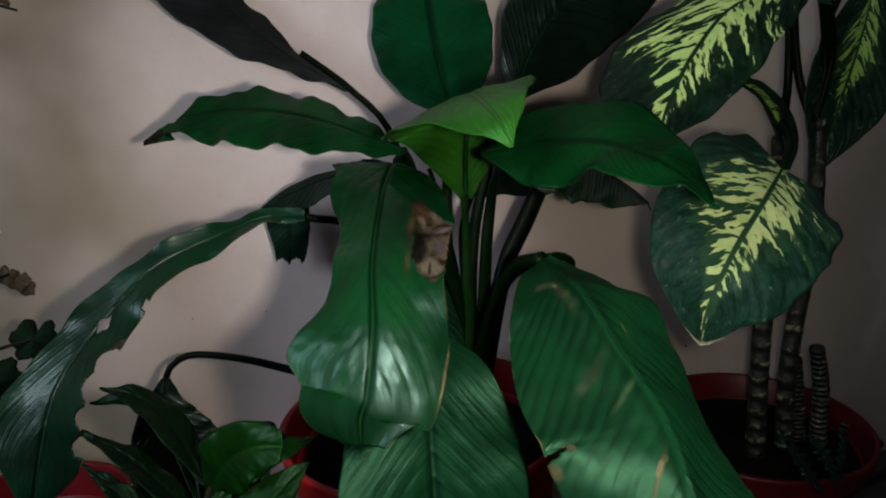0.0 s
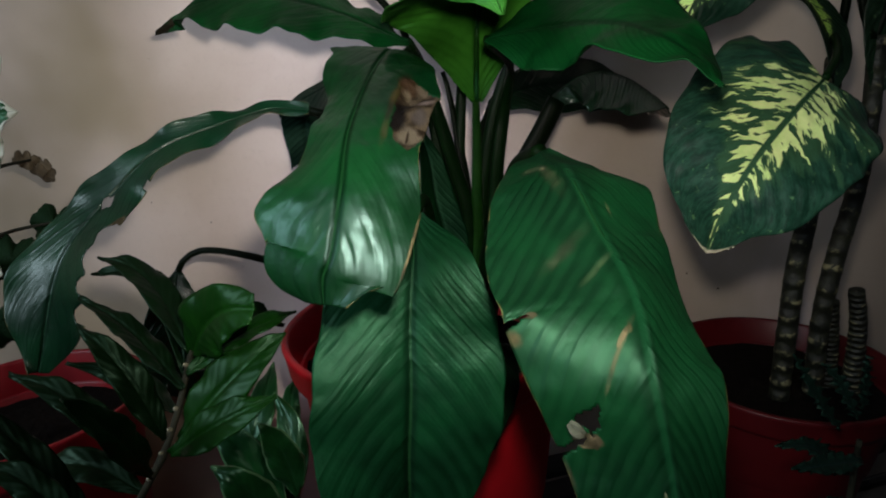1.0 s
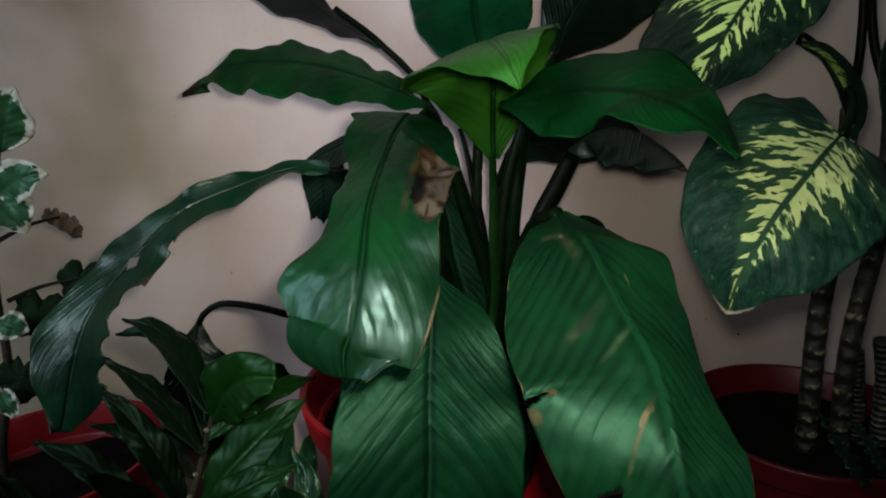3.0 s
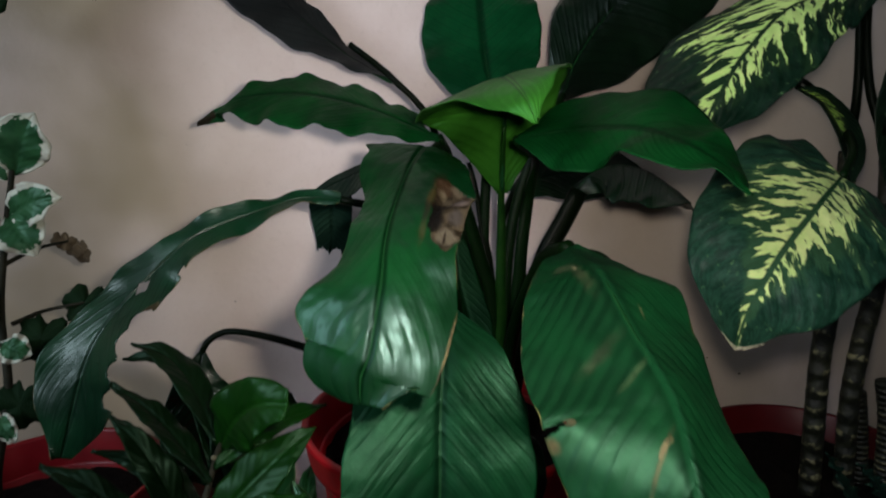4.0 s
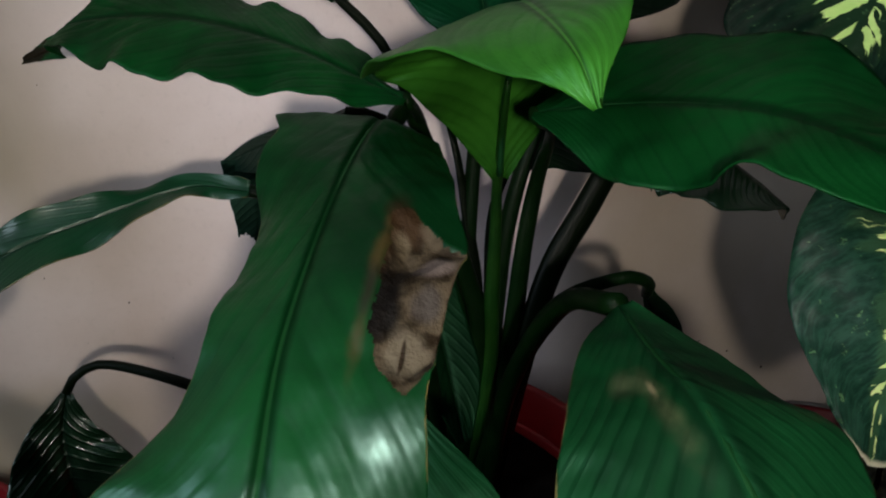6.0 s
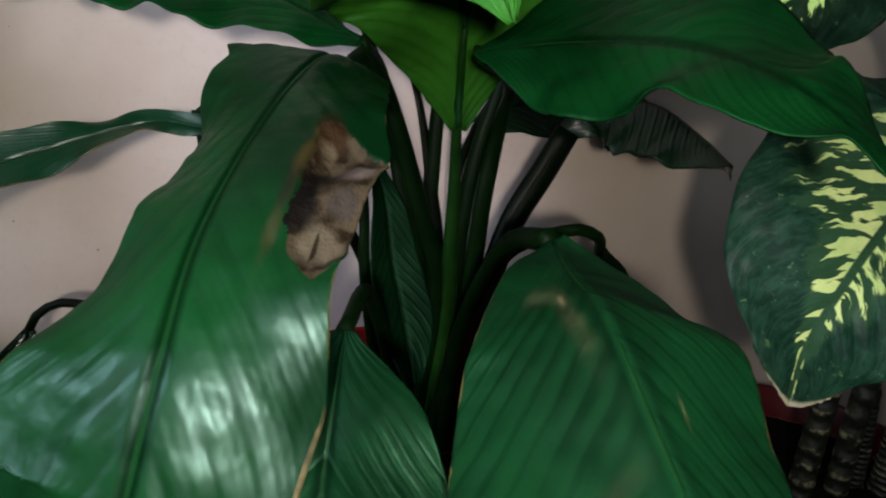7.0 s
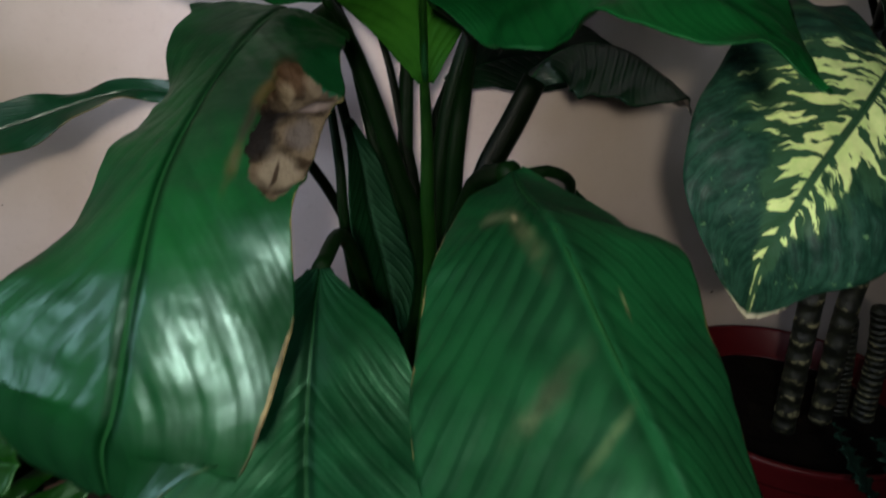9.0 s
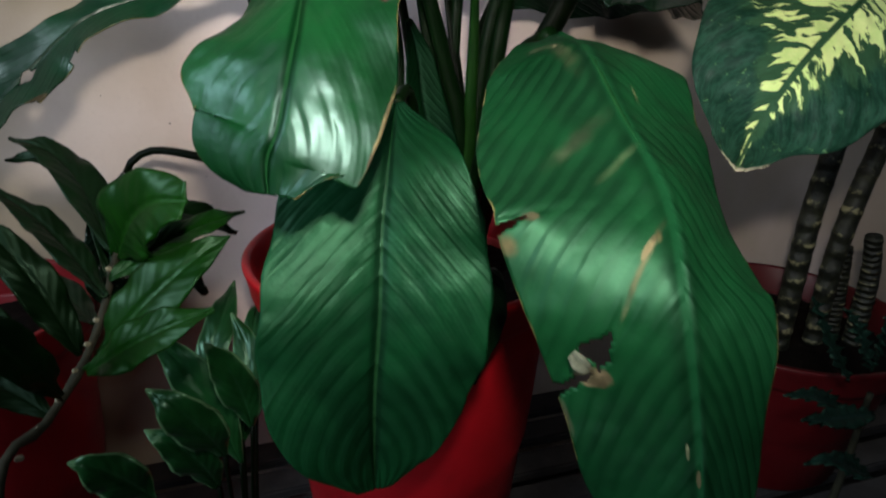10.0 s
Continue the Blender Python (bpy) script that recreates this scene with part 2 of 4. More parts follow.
    color = n.mix(n.ramp(n.noise(place, 55.0, 5.0, 0.75), 0.55, 0.68, 0.0, 0.7), color, (0.034, 0.038, 0.015))
    color = n.mix(scar, color, (0.21, 0.195, 0.105))
    return n.done(color, 0.6, n.bump(n.math("ADD", band, blotch), 0.6, 0.003))


def wall_material():
    """Old cream-pink distemper with brown clouds, trowel unevenness and fly specks; torch falloff is painted into the
    brown on the left.
    """
    n = Nodes("stained_falloff_plaster")
    place = n.spot()
    sep = n.tree.nodes.new("ShaderNodeSeparateXYZ")
    n.tree.links.new(place, sep.inputs[0])
    cloud = n.noise(place, 4.2, 3.0, 0.5)
    cloud2 = n.noise(n.join(sep.outputs[0], sep.outputs[1], n.math("MULTIPLY", sep.outputs[2], 0.6)), 5.0, 3.0, 0.5)
    grain = n.noise(place, 120.0, 6.0, 0.7)
    mid = n.noise(place, 22.0, 4.0)
    pink = n.mix(n.ramp(mid, 0.3, 0.75), (0.85, 0.70, 0.66), (0.90, 0.755, 0.72))
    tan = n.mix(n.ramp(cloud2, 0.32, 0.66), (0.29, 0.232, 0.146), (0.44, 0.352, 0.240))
    # Brown gathers on the left and also stands in for the torch's falloff.
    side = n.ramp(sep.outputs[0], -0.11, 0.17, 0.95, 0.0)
    stain_falloff = n.math("MULTIPLY", side, n.ramp(cloud, 0.30, 0.62, 0.55, 1.0))
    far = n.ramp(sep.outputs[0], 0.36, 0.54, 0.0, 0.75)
    stain_falloff = n.math("MAXIMUM", stain_falloff, n.math("MULTIPLY", far, n.ramp(cloud2, 0.30, 0.55, 0.45, 1.0)))
    color = n.mix(stain_falloff, pink, tan)
    color = n.mix(n.ramp(grain, 0.5, 0.85, 0.0, 0.22), color, (0.34, 0.27, 0.21))
    dot = n.ramp(n.noise(place, 150.0, 1.0), 0.80, 0.82, 0.0, 0.8)
    color = n.mix(dot, color, (0.05, 0.03, 0.02))
    height = n.math("ADD", n.math("MULTIPLY", mid, 1.0), n.math("MULTIPLY", grain, 0.35))
    return n.done(color, 0.75, n.bump(height, 0.35, 0.003), 0.0, 0.3)


def red_plastic_material(name, bright, dull):
    n = Nodes(name)
    place = n.spot()
    dust = n.noise(place, 9.0, 5.0)
    scratch = n.noise(place, 130.0, 4.0, 0.7)
    color = n.mix(n.ramp(dust, 0.35, 0.75), bright, dull)
    color = n.mix(n.ramp(scratch, 0.62, 0.8, 0.0, 0.3), color, (0.22, 0.05, 0.04))
    return n.done(color, n.math("MULTIPLY_ADD", scratch, 0.25, 0.28), n.bump(scratch, 0.15, 0.001), 0.0, 0.3)


def rough_material(name, dark, light, scale, rough=0.9, relief=0.8, depth=0.004, spec=0.3):
    n = Nodes(name)
    place = n.spot()
    a, b = n.noise(place, scale, 6.0, 0.7), n.noise(place, scale * 0.17, 3.0)
    color = n.mix(n.ramp(n.math("ADD", n.math("MULTIPLY", a, 0.6), n.math("MULTIPLY", b, 0.4)), 0.35, 0.68), dark, light)
    return n.done(color, rough, n.bump(a, relief, depth), 0.0, spec)


def scorched_material():
    """Papery dead tissue: tan, pinkish grey and dark brown; the shade of its hollow is painted near black."""
    n = Nodes("scorched_tissue")
    u, v = n.uv()
    place = n.spot()
    warp = n.noise(place, 70.0, 4.0)
    fine = n.noise(place, 190.0, 5.0, 0.7)

    def blob(pu, pv, ru, rv, low=0.55, high=1.1):
        du = n.math("DIVIDE", n.math("SUBTRACT", u, pu), ru)
        dv = n.math("DIVIDE", n.math("SUBTRACT", v, pv), rv)
        d = n.math("SQRT", n.math("ADD", n.math("MULTIPLY", du, du), n.math("MULTIPLY", dv, dv)))
        return n.ramp(n.math("ADD", d, n.math("MULTIPLY_ADD", warp, 0.9, -0.45)), low, high, 1.0, 0.0)

    crumple = n.noise(place, 105.0, 3.0, 0.55)
    color = n.mix(n.ramp(crumple, 0.42, 0.60), (0.0137, 0.0084, 0.0038), (0.0570, 0.0426, 0.0258))
    color = n.mix(blob(0.470, 0.81, 0.040, 0.060), color, (0.0258, 0.0129, 0.0046))
    color = n.mix(blob(0.500, 0.79, 0.020, 0.030), color, (0.0798, 0.0608, 0.0365))
    color = n.mix(blob(0.535, 0.92, 0.022, 0.075), color, (0.1178, 0.0897, 0.0760))
    color = n.mix(blob(0.585, 0.94, 0.024, 0.060), color, (0.0418, 0.0342, 0.0289))
    color = n.mix(n.ramp(v, 0.745, 0.785, 0.75, 0.0), color, (0.0304, 0.0137, 0.0038))
    # Shade inside the hollow, painted as a near-black blob.
    color = n.mix(blob(0.592, 0.80, 0.060, 0.085, 0.55, 1.05), color, (0.0023, 0.0014, 0.0008))
    color = n.mix(blob(0.645, 0.90, 0.034, 0.080), color, (0.0851, 0.0699, 0.0471))
    color = n.mix(blob(0.648, 0.895, 0.026, 0.010), color, (0.0152, 0.0091, 0.0046))
    color = n.mix(n.ramp(fine, 0.52, 0.74, 0.0, 0.5), color, (0.0091, 0.0053, 0.0030))
    return n.done(color, 0.7, n.bump(n.math("ADD", warp, n.math("MULTIPLY", fine, 0.5)), 0.8, 0.003), 0.0, 0.12, 0.0, 0.08)


LILY = dict(dark=(0.0015, 0.021, 0.005), light=(0.0026, 0.036, 0.0079), vein=(0.01, 0.066, 0.0187))
M_BURNT = lily_material("lily_leaf_burnt", **LILY, sunk=0.2, rough=0.42, relief=0.5, shine=(0.60, 0.95, 0.88), gloss_from=0.58, pale=0.07, spec=0.10,
                        patches=((0.575, 0.745, 0.13, 0.034, (0.040, 0.026, 0.006), 1), (0.47, 0.78, 0.045, 0.06, (0.070, 0.038, 0.015), 1), (0.865, 0.994, 0.060, 0.016, (0.15, 0.115, 0.05))),
                        edge=0.003, veins=13.0, slant=0.24, rib_color=(0.006, 0.036, 0.0101))
M_SCORCHED = scorched_material()
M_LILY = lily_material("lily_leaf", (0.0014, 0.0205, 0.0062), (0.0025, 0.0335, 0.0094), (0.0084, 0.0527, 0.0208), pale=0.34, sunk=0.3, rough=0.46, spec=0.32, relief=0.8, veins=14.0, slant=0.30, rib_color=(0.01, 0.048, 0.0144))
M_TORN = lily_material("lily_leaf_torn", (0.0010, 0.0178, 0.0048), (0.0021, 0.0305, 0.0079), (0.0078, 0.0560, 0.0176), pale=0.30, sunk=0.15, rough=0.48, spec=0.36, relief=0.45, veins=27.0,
                       patches=((0.215, 0.375, 0.085, 0.06, (0.055, 0.062, 0.026), 1, 0.35), (0.165, 0.27, 0.03, 0.09, (0.045, 0.055, 0.024), 1), (0.19, 0.372, 0.018, 0.018, (0.19, 0.15, 0.08), 1), (0.405, 0.31, 0.040, 0.075, (0.048, 0.060, 0.029), 1, -3.5), (0.45, 0.42, 0.030, 0.035, (0.032, 0.052, 0.020), 1, -3.5),
                                (0.337, 0.64, 0.022, 0.012, (0.11, 0.125, 0.05), 1), (0.605, 0.378, 0.062, 0.016, (0.14, 0.112, 0.058), 1, -1.6), (0.580, 0.41, 0.018, 0.014, (0.16, 0.125, 0.065), 0, -1.6), (0.565, 0.445, 0.010, 0.012, (0.15, 0.12, 0.05), 1), (0.525, 0.10, 0.016, 0.030, (0.055, 0.042, 0.022)), (0.566, 0.02, 0.016, 0.03, (0.13, 0.085, 0.04), 1),
                                (0.722, 0.16, 0.016, 0.09, (0.14, 0.10, 0.055)), (0.775, 0.01, 0.03, 0.02, (0.16, 0.13, 0.085), 1), (0.83, 0.492, 0.012, 0.010, (0.28, 0.26, 0.14)), (0.80, 0.455, 0.010, 0.008, (0.22, 0.24, 0.13))), edge=0.002, rib_color=(0.004, 0.042, 0.013), crease=0.45, broad=2.2)
M_UPRIGHT = lily_material("lily_leaf_upright", (0.0013, 0.0336, 0.0097), (0.0026, 0.0464, 0.0133), (0.0019, 0.0304, 0.0097), sunk=0.3, rough=0.42, relief=0.5, veins=16.0, rib_color=(0.001, 0.018, 0.006))
# Two copies of the lily leaf with shade put into their colour.
M_SHADE = lily_material("lily_leaf_shaded", (0.0012, 0.006, 0.0020), (0.0022, 0.0095, 0.0033), (0.0036, 0.013, 0.0045), rough=0.45, coat=0.42, coat_rough=0.16, relief=0.6, veins=16.0, through=0.03)
M_SHADE_GLOSSY = lily_material("lily_leaf_shaded_glossy", (0.0012, 0.006, 0.0020), (0.0022, 0.0095, 0.0033), (0.0036, 0.013, 0.0045), rough=0.45, coat=0.9, coat_rough=0.3, relief=0.8, veins=16.0, through=0.03)
M_DULL = lily_material("lily_leaf_back", (0.009, 0.011, 0.010), (0.014, 0.016, 0.015), (0.018, 0.020, 0.019), shine=(0.9, 0.9, 1.0), rough=0.55, relief=0.35, veins=16.0, through=0.03)
M_STUB = lily_material("lily_leaf_creased", (0.006, 0.018, 0.012), (0.010, 0.028, 0.018), (0.012, 0.034, 0.022), rough=0.5, relief=0.6, veins=12.0, through=0.03)
M_YOUNG = lily_material("lily_leaf_young", (0.018, 0.1025, 0.0094), (0.0295, 0.1476, 0.0153), (0.0533, 0.1968, 0.0266), sunk=0.12, rough=0.42, relief=0.35, veins=16.0, through=0.22, spec=0.3)
# Underside of the young leaf, with its shade put into a darker green.
M_YOUNG_BACK_SHADE = lily_material("lily_leaf_young_back_shaded", (0.014, 0.075, 0.0058), (0.021, 0.1, 0.0086), (0.034, 0.13, 0.0144), sunk=0.12, rough=0.5, relief=0.35, veins=16.0, through=0.1)
M_SPREAD = lily_material("lily_leaf_spread", (0.0010, 0.0210, 0.0042), (0.0019, 0.0330, 0.0062), (0.0015, 0.0240, 0.0050), sunk=0.3, rough=0.46, relief=0.4, veins=16.0, rib_color=(0.0012, 0.016, 0.004))
M_SPREAD_TIP = lily_material("lily_leaf_brown_tip", (0.0012, 0.0270, 0.0051), (0.0024, 0.0435, 0.0079), (0.0018, 0.0300, 0.0063), rough=0.46, relief=0.4, veins=16.0, patches=((1.0, 0.5, 0.08, 0.9, (0.05, 0.03, 0.02)),), rib_color=(0.0012, 0.016, 0.004))
M_LEFT = lily_material("lily_leaf_left", (0.0017, 0.0210, 0.0079), (0.0034, 0.0322, 0.0111), (0.0101, 0.0462, 0.0190), sunk=0.25, rough=0.4, coat=0.5, coat_rough=0.3, relief=0.5, veins=16.0, patches=((0.62, 0.96, 0.05, 0.09, (0.19, 0.15, 0.09)),), edge=0.006)
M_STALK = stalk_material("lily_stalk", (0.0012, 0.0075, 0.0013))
# Young stalk, paler by nature and lightened further as the lit copy.
M_STALK_LIT = stalk_material("lily_stalk_young_lit", (0.004, 0.023, 0.003))
# Leaf deep in the plant; its shade is painted into the green.
M_HEART_SHADE = lily_material("lily_leaf_heart_shaded", (0.0008, 0.008, 0.0022), (0.0016, 0.013, 0.0035), (0.003, 0.018, 0.005), rough=0.5, relief=0.4, veins=14.0, through=0.03)
# Stalk copy whose near-black green holds the shade between stems.
M_STALK_SHADE = stalk_material("lily_stalk_shaded", (0.0007, 0.0028, 0.0007), 0.0005)
M_RIB = stalk_material("lily_rib", (0.004, 0.030, 0.008))
M_DUMB = cane_leaf_material("cane_leaf", (0.004, 0.022, 0.012), (0.66, 0.74, 0.30), 0.62)
M_DUMB_WIDE = cane_leaf_material("cane_leaf_wide_feather", (0.0014, 0.0085, 0.0040), (0.60, 0.74, 0.25), 0.86, 1.05)
M_DUMB_DARK = cane_leaf_material("cane_leaf_dark", (0.002, 0.009, 0.004), (0.22, 0.34, 0.07), 0.40, 0.75)
M_CANE = cane_material()
M_CREAM = margin_material("cream_margined_leaf", (0.012, 0.055, 0.018), (0.62, 0.62, 0.52), 0.27)
M_PALE_EDGE = margin_material("pale_edged_leaf", (0.0030, 0.024, 0.0050), (0.070, 0.150, 0.065), 0.13, 0.28, 0.22)
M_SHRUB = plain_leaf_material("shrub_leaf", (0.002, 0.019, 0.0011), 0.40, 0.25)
# Shrub leaf again, its green darkened to carry the shade.
M_SHRUB_SHADE = plain_leaf_material("shrub_leaf_shaded", (0.001, 0.006, 0.001), 0.42, 0.2)
M_GERANIUM = plain_leaf_material("lobed_leaf", (0.004, 0.013, 0.004), 0.7, 0.15)
M_FERN = plain_leaf_material("blue_green_leaf", (0.005, 0.018, 0.013), 0.5, 0.25)
M_DRY = rough_material("dry_tissue", (0.05, 0.036, 0.022), (0.19, 0.145, 0.09), 60.0, 0.85, 0.7, 0.002)
M_BUD = rough_material("pale_bud", (0.20, 0.19, 0.12), (0.38, 0.36, 0.26), 90.0, 0.7, 0.4, 0.001)
M_SHRED = rough_material("grey_green_shred", (0.030, 0.042, 0.024), (0.13, 0.135, 0.095), 70.0, 0.8, 0.6, 0.002)
M_WOODY = rough_material("woody_stem", (0.006, 0.008, 0.003), (0.028, 0.026, 0.013), 80.0, 0.8, 0.7, 0.002)
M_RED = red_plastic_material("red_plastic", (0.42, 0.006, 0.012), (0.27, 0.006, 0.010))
# Copies of the red plastic with two pots' shade put into the colour.
M_RED_HALF_SHADE = red_plastic_material("half_shaded_red_plastic", (0.24, 0.005, 0.009), (0.15, 0.005, 0.008))
M_RED_SHADE = red_plastic_material("shaded_red_plastic", (0.075, 0.0025, 0.004), (0.042, 0.0022, 0.0035))
M_SOIL = rough_material("potting_soil", (0.003, 0.002, 0.0015), (0.010, 0.007, 0.005), 160.0, 0.95, 1.0, 0.006, 0.08)
M_WALL = wall_material()
M_ROOM = rough_material("room_paint", (0.07, 0.064, 0.062), (0.10, 0.092, 0.09), 6.0, 0.85, 0.2, 0.002)
M_FLOOR = rough_material("dark_floor", (0.018, 0.016, 0.015), (0.035, 0.032, 0.030), 14.0, 0.6, 0.3, 0.002)
M_IRON = rough_material("dark_painted_slat", (0.016, 0.015, 0.015), (0.045, 0.042, 0.040), 40.0, 0.5, 0.4, 0.001, 0.5)
M_FRAME = rough_material("window_paint", (0.60, 0.60, 0.58), (0.72, 0.72, 0.70), 30.0, 0.5, 0.2, 0.001)


# ---- mesh helpers ----
def link(name, verts, faces, material, parent=None, label="", uvs=None, smooth=True):
    me = bpy.data.meshes.new(name)
    me.from_pydata(verts, [], faces)
    me.materials.append(material)
    if uvs is not None:
        layer = me.uv_layers.new(name="UVMap")
        idx = np.empty(len(me.loops), dtype=np.int32)
        me.loops.foreach_get("vertex_index", idx)
        layer.data.foreach_set("uv", np.asarray(uvs, dtype=np.float32)[idx].ravel())
    if smooth:
        me.polygons.foreach_set("use_smooth", [True] * len(me.polygons))
    me.update()
    ob = new(name, me)
    if parent is not None:
        ob.parent = parent
    if label:
        ob["label"] = label
    return ob


def part(name, bm, material, parent, label=""):
    bmesh.ops.recalc_face_normals(bm, faces=bm.faces)
    me = bpy.data.meshes.new(name)
    bm.to_mesh(me)
    bm.free()
    me.materials.append(material)
    ob = new(name, me)
    ob.parent = parent
    if label:
        ob["label"] = label
    return ob


def spline(points, count):
    """Catmull-Rom through the points, evenly in their index."""
    p = np.array(points, dtype=float)
    if p.ndim == 1:
        p = p[:, None]
    p = np.vstack([2 * p[0] - p[1], p, 2 * p[-1] - p[-2]])
    out = []
    for s in np.linspace(0, len(p) - 3, count):
        i = min(int(s), len(p) - 4)
        f = s - i
        a, b, c, d = p[i : i + 4]
        out.append(0.5 * (2 * b + (c - a) * f + (2 * a - 5 * b + 4 * c - d) * f * f + (3 * b - a - 3 * c + d) * f ** 3))
    return np.array(out)


def unit(v):
    return v / np.maximum(np.linalg.norm(v, axis=-1, keepdims=True), 1e-9)


def even(points, count):
    """Points of the spline at even steps of its length."""
    dense = spline(points, 200)
    d = np.r_[0, np.cumsum(np.linalg.norm(np.diff(dense, axis=0), axis=1))]
    at = np.linspace(0, d[-1], count)
    return np.stack([np.interp(at, d, dense[:, k]) for k in range(3)], axis=1)


def pillow(x):
    """Swelling between two soft grooves, one to each unit of x."""
    k = min(1.0, abs(math.sin(x * 3.1416)) / 0.8)
    return 2 * k * k * (3 - 2 * k) - 1


def blade(name, mid, left, right, facing, material, parent, label="", fold=0.0, cup=0.0, wave=0.0, waves=6.0, keep=None, rows=90, cols=18, seed=0, thick=0.0009, ripple=0.0005, ribs=16, curl=0.0, slant=0.22, rib=0.0, back=None, crinkle=0.0007, dry=None, dead=None):
    """A leaf blade: a sheet round the midrib 'mid', with half widths left and right of it from base to tip,
    whose upper side looks along 'facing' (one direction or several from base to tip). fold: rise of the two halves like
    an open book; cup: bend across; wave: wavy margin; keep(u, v): which parts of the sheet are left (holes, tears);
    back: material of the under side; crinkle: uneven swelling of the sheet; dry(u, v): 0 to 1, where the sheet has died
    and crumpled, in the material dead."""
    rng = random.Random(seed)
    c = even(mid, rows)
    tan = unit(np.gradient(c, axis=0))
    n = np.array(facing, dtype=float)
    n = np.repeat(n[None], rows, 0) if n.ndim == 1 else spline(n, rows)
    n = unit(n - tan * np.sum(n * tan, axis=1, keepdims=True))
    side = np.cross(n, tan)
    wl, wr = spline(left, rows)[:, 0].clip(0.0004), spline(right, rows)[:, 0].clip(0.0004)
    ph1, ph2 = rng.uniform(0, 6), rng.uniform(0, 6)
    length = np.sum(np.linalg.norm(np.diff(c, axis=0), axis=1))
    verts, uvs = [], []
    m = 2 * cols + 1
    for i in range(rows):
        u = i / (rows - 1)
        for j in range(m):
            v = (j - cols) / cols
            w = wr[i] if v > 0 else wl[i]
            a = abs(v)
            ph = ph1 if v > 0 else ph2
            out = a * w * (1 + 0.012 * math.sin(u * 37 + ph) * a * a)
            lift = fold * out + cup * out * a + wave * a * a * math.sin(u * waves * 6.2832 + ph) + 0.4 * wave * a ** 3 * math.sin(u * waves * 14.1 + 2 * ph)
            lift += ripple * pillow((u - slant * a ** 1.15) * ribs) * min(1, a * 5) * (1 - 0.5 * a)
            lift += crinkle * min(1, a * 4) * (noise.noise(Vector((u * length * 38, v * w * 45, seed * 1.7))) + 0.5 * noise.noise(Vector((u * length * 95, v * w * 95, seed * 2.3))))
            lift -= 0.0012 * math.exp(-((a / 0.05) ** 2))
            if dry:
                lift -= dry(u, v) * (0.0030 + 0.0065 * noise.noise(Vector((u * length * 46, v * w * 46, 9.1))) + 0.0012 * noise.noise(Vector((u * length * 130, v * w * 130, 4.7))))
            p = c[i] + side[i] * math.copysign(out, v) + n[i] * lift + tan[i] * curl * a * a * length
            verts.append(p)
            uvs.append((u, (v + 1) / 2))
    verts = np.array(verts)
    grid = verts.reshape(rows, m, 3)
    du, dv = np.gradient(grid, axis=0), np.gradient(grid, axis=1)
    nn = unit(np.cross(dv, du)).reshape(-1, 3)
    flip = np.sign(np.sum(nn * np.repeat(n, m, 0), axis=1, keepdims=True))
    nn *= np.where(flip == 0, 1, flip)
    under = verts - nn * thick
    quads = []
    for i in range(rows - 1):
        for j in range(m - 1):
            if keep is None or keep((i + 0.5) / (rows - 1), (j + 0.5 - cols) / cols):
                k = i * m + j
                quads.append((k, k + 1, k + m + 1, k + m))
    total = rows * m
    edges = {}
    for q in quads:
        for e in zip(q, q[1:] + q[:1]):
            edges[e] = True
    faces = list(quads) + [tuple(k + total for k in reversed(q)) for q in quads]
    for a, b in edges:
        if (b, a) not in edges:
            faces.append((b, a, a + total, b + total))
    ob = link(name, np.vstack([verts, under]).tolist(), faces, material, parent, label, uvs + uvs)
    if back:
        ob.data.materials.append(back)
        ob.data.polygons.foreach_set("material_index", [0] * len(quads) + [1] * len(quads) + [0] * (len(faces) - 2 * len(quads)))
    if dry:
        ob.data.materials.append(dead)
        last = len(ob.data.materials) - 1
        sick = [dry(uvs[q[0]][0], uvs[q[0]][1] * 2 - 1) > 0.12 for q in quads]
        for k, poly in enumerate(ob.data.polygons):
            if k < 2 * len(quads) and sick[k % len(quads)]:
                poly.material_index = last
    if rib:
        line = (c - n * 0.0030)[1 : rows - 4 : max(1, rows // 22)]
        tube("midrib", line, (rib, rib * 0.75, rib * 0.3), M_RIB, ob, steps=30, sides=8)
    return ob


def tube(name, path, radii, material, parent, label="", steps=26, sides=10, flat=1.0, rings=0, ring=0.0, seed=0):
    """A stalk along a path; rings: swellings like leaf scars."""
    c = even(path, steps)
    r = spline(radii, steps)[:, 0]
    tan = unit(np.gradient(c, axis=0))
    ref = np.array((0.31, -0.9, 0.3))
    a = unit(ref - tan * np.sum(ref * tan, axis=1, keepdims=True))
    b = np.cross(tan, a)
    verts, uvs, faces = [], [], []
    for i in range(steps):
        u = i / (steps - 1)
        rr = r[i] * (1 + ring * (max(0, math.sin(u * rings * 6.2832 + seed)) ** 3 if rings else 0))
        for k in range(sides):
            t = k / sides * 6.28318
            verts.append(c[i] + rr * (a[i] * math.cos(t) * flat + b[i] * math.sin(t)))
            uvs.append((u, k / sides))
    for i in range(steps - 1):
        for k in range(sides):
            k2 = (k + 1) % sides
            faces.append((i * sides + k, i * sides + k2, (i + 1) * sides + k2, (i + 1) * sides + k))
    faces.append(tuple(range(sides - 1, -1, -1)))
    faces.append(tuple((steps - 1) * sides + k for k in range(sides)))
    return link(name, [v.tolist() for v in verts], faces, material, parent, label, uvs)


def lathe(name, profile, at, material, parent, label="", sides=72, wobble=0.0, seed=0):
    rng = random.Random(seed)
    ph = rng.uniform(0, 6)
    verts, faces = [], []
    for r, z in profile:
        for k in range(sides):
            t = k / sides * 6.28318
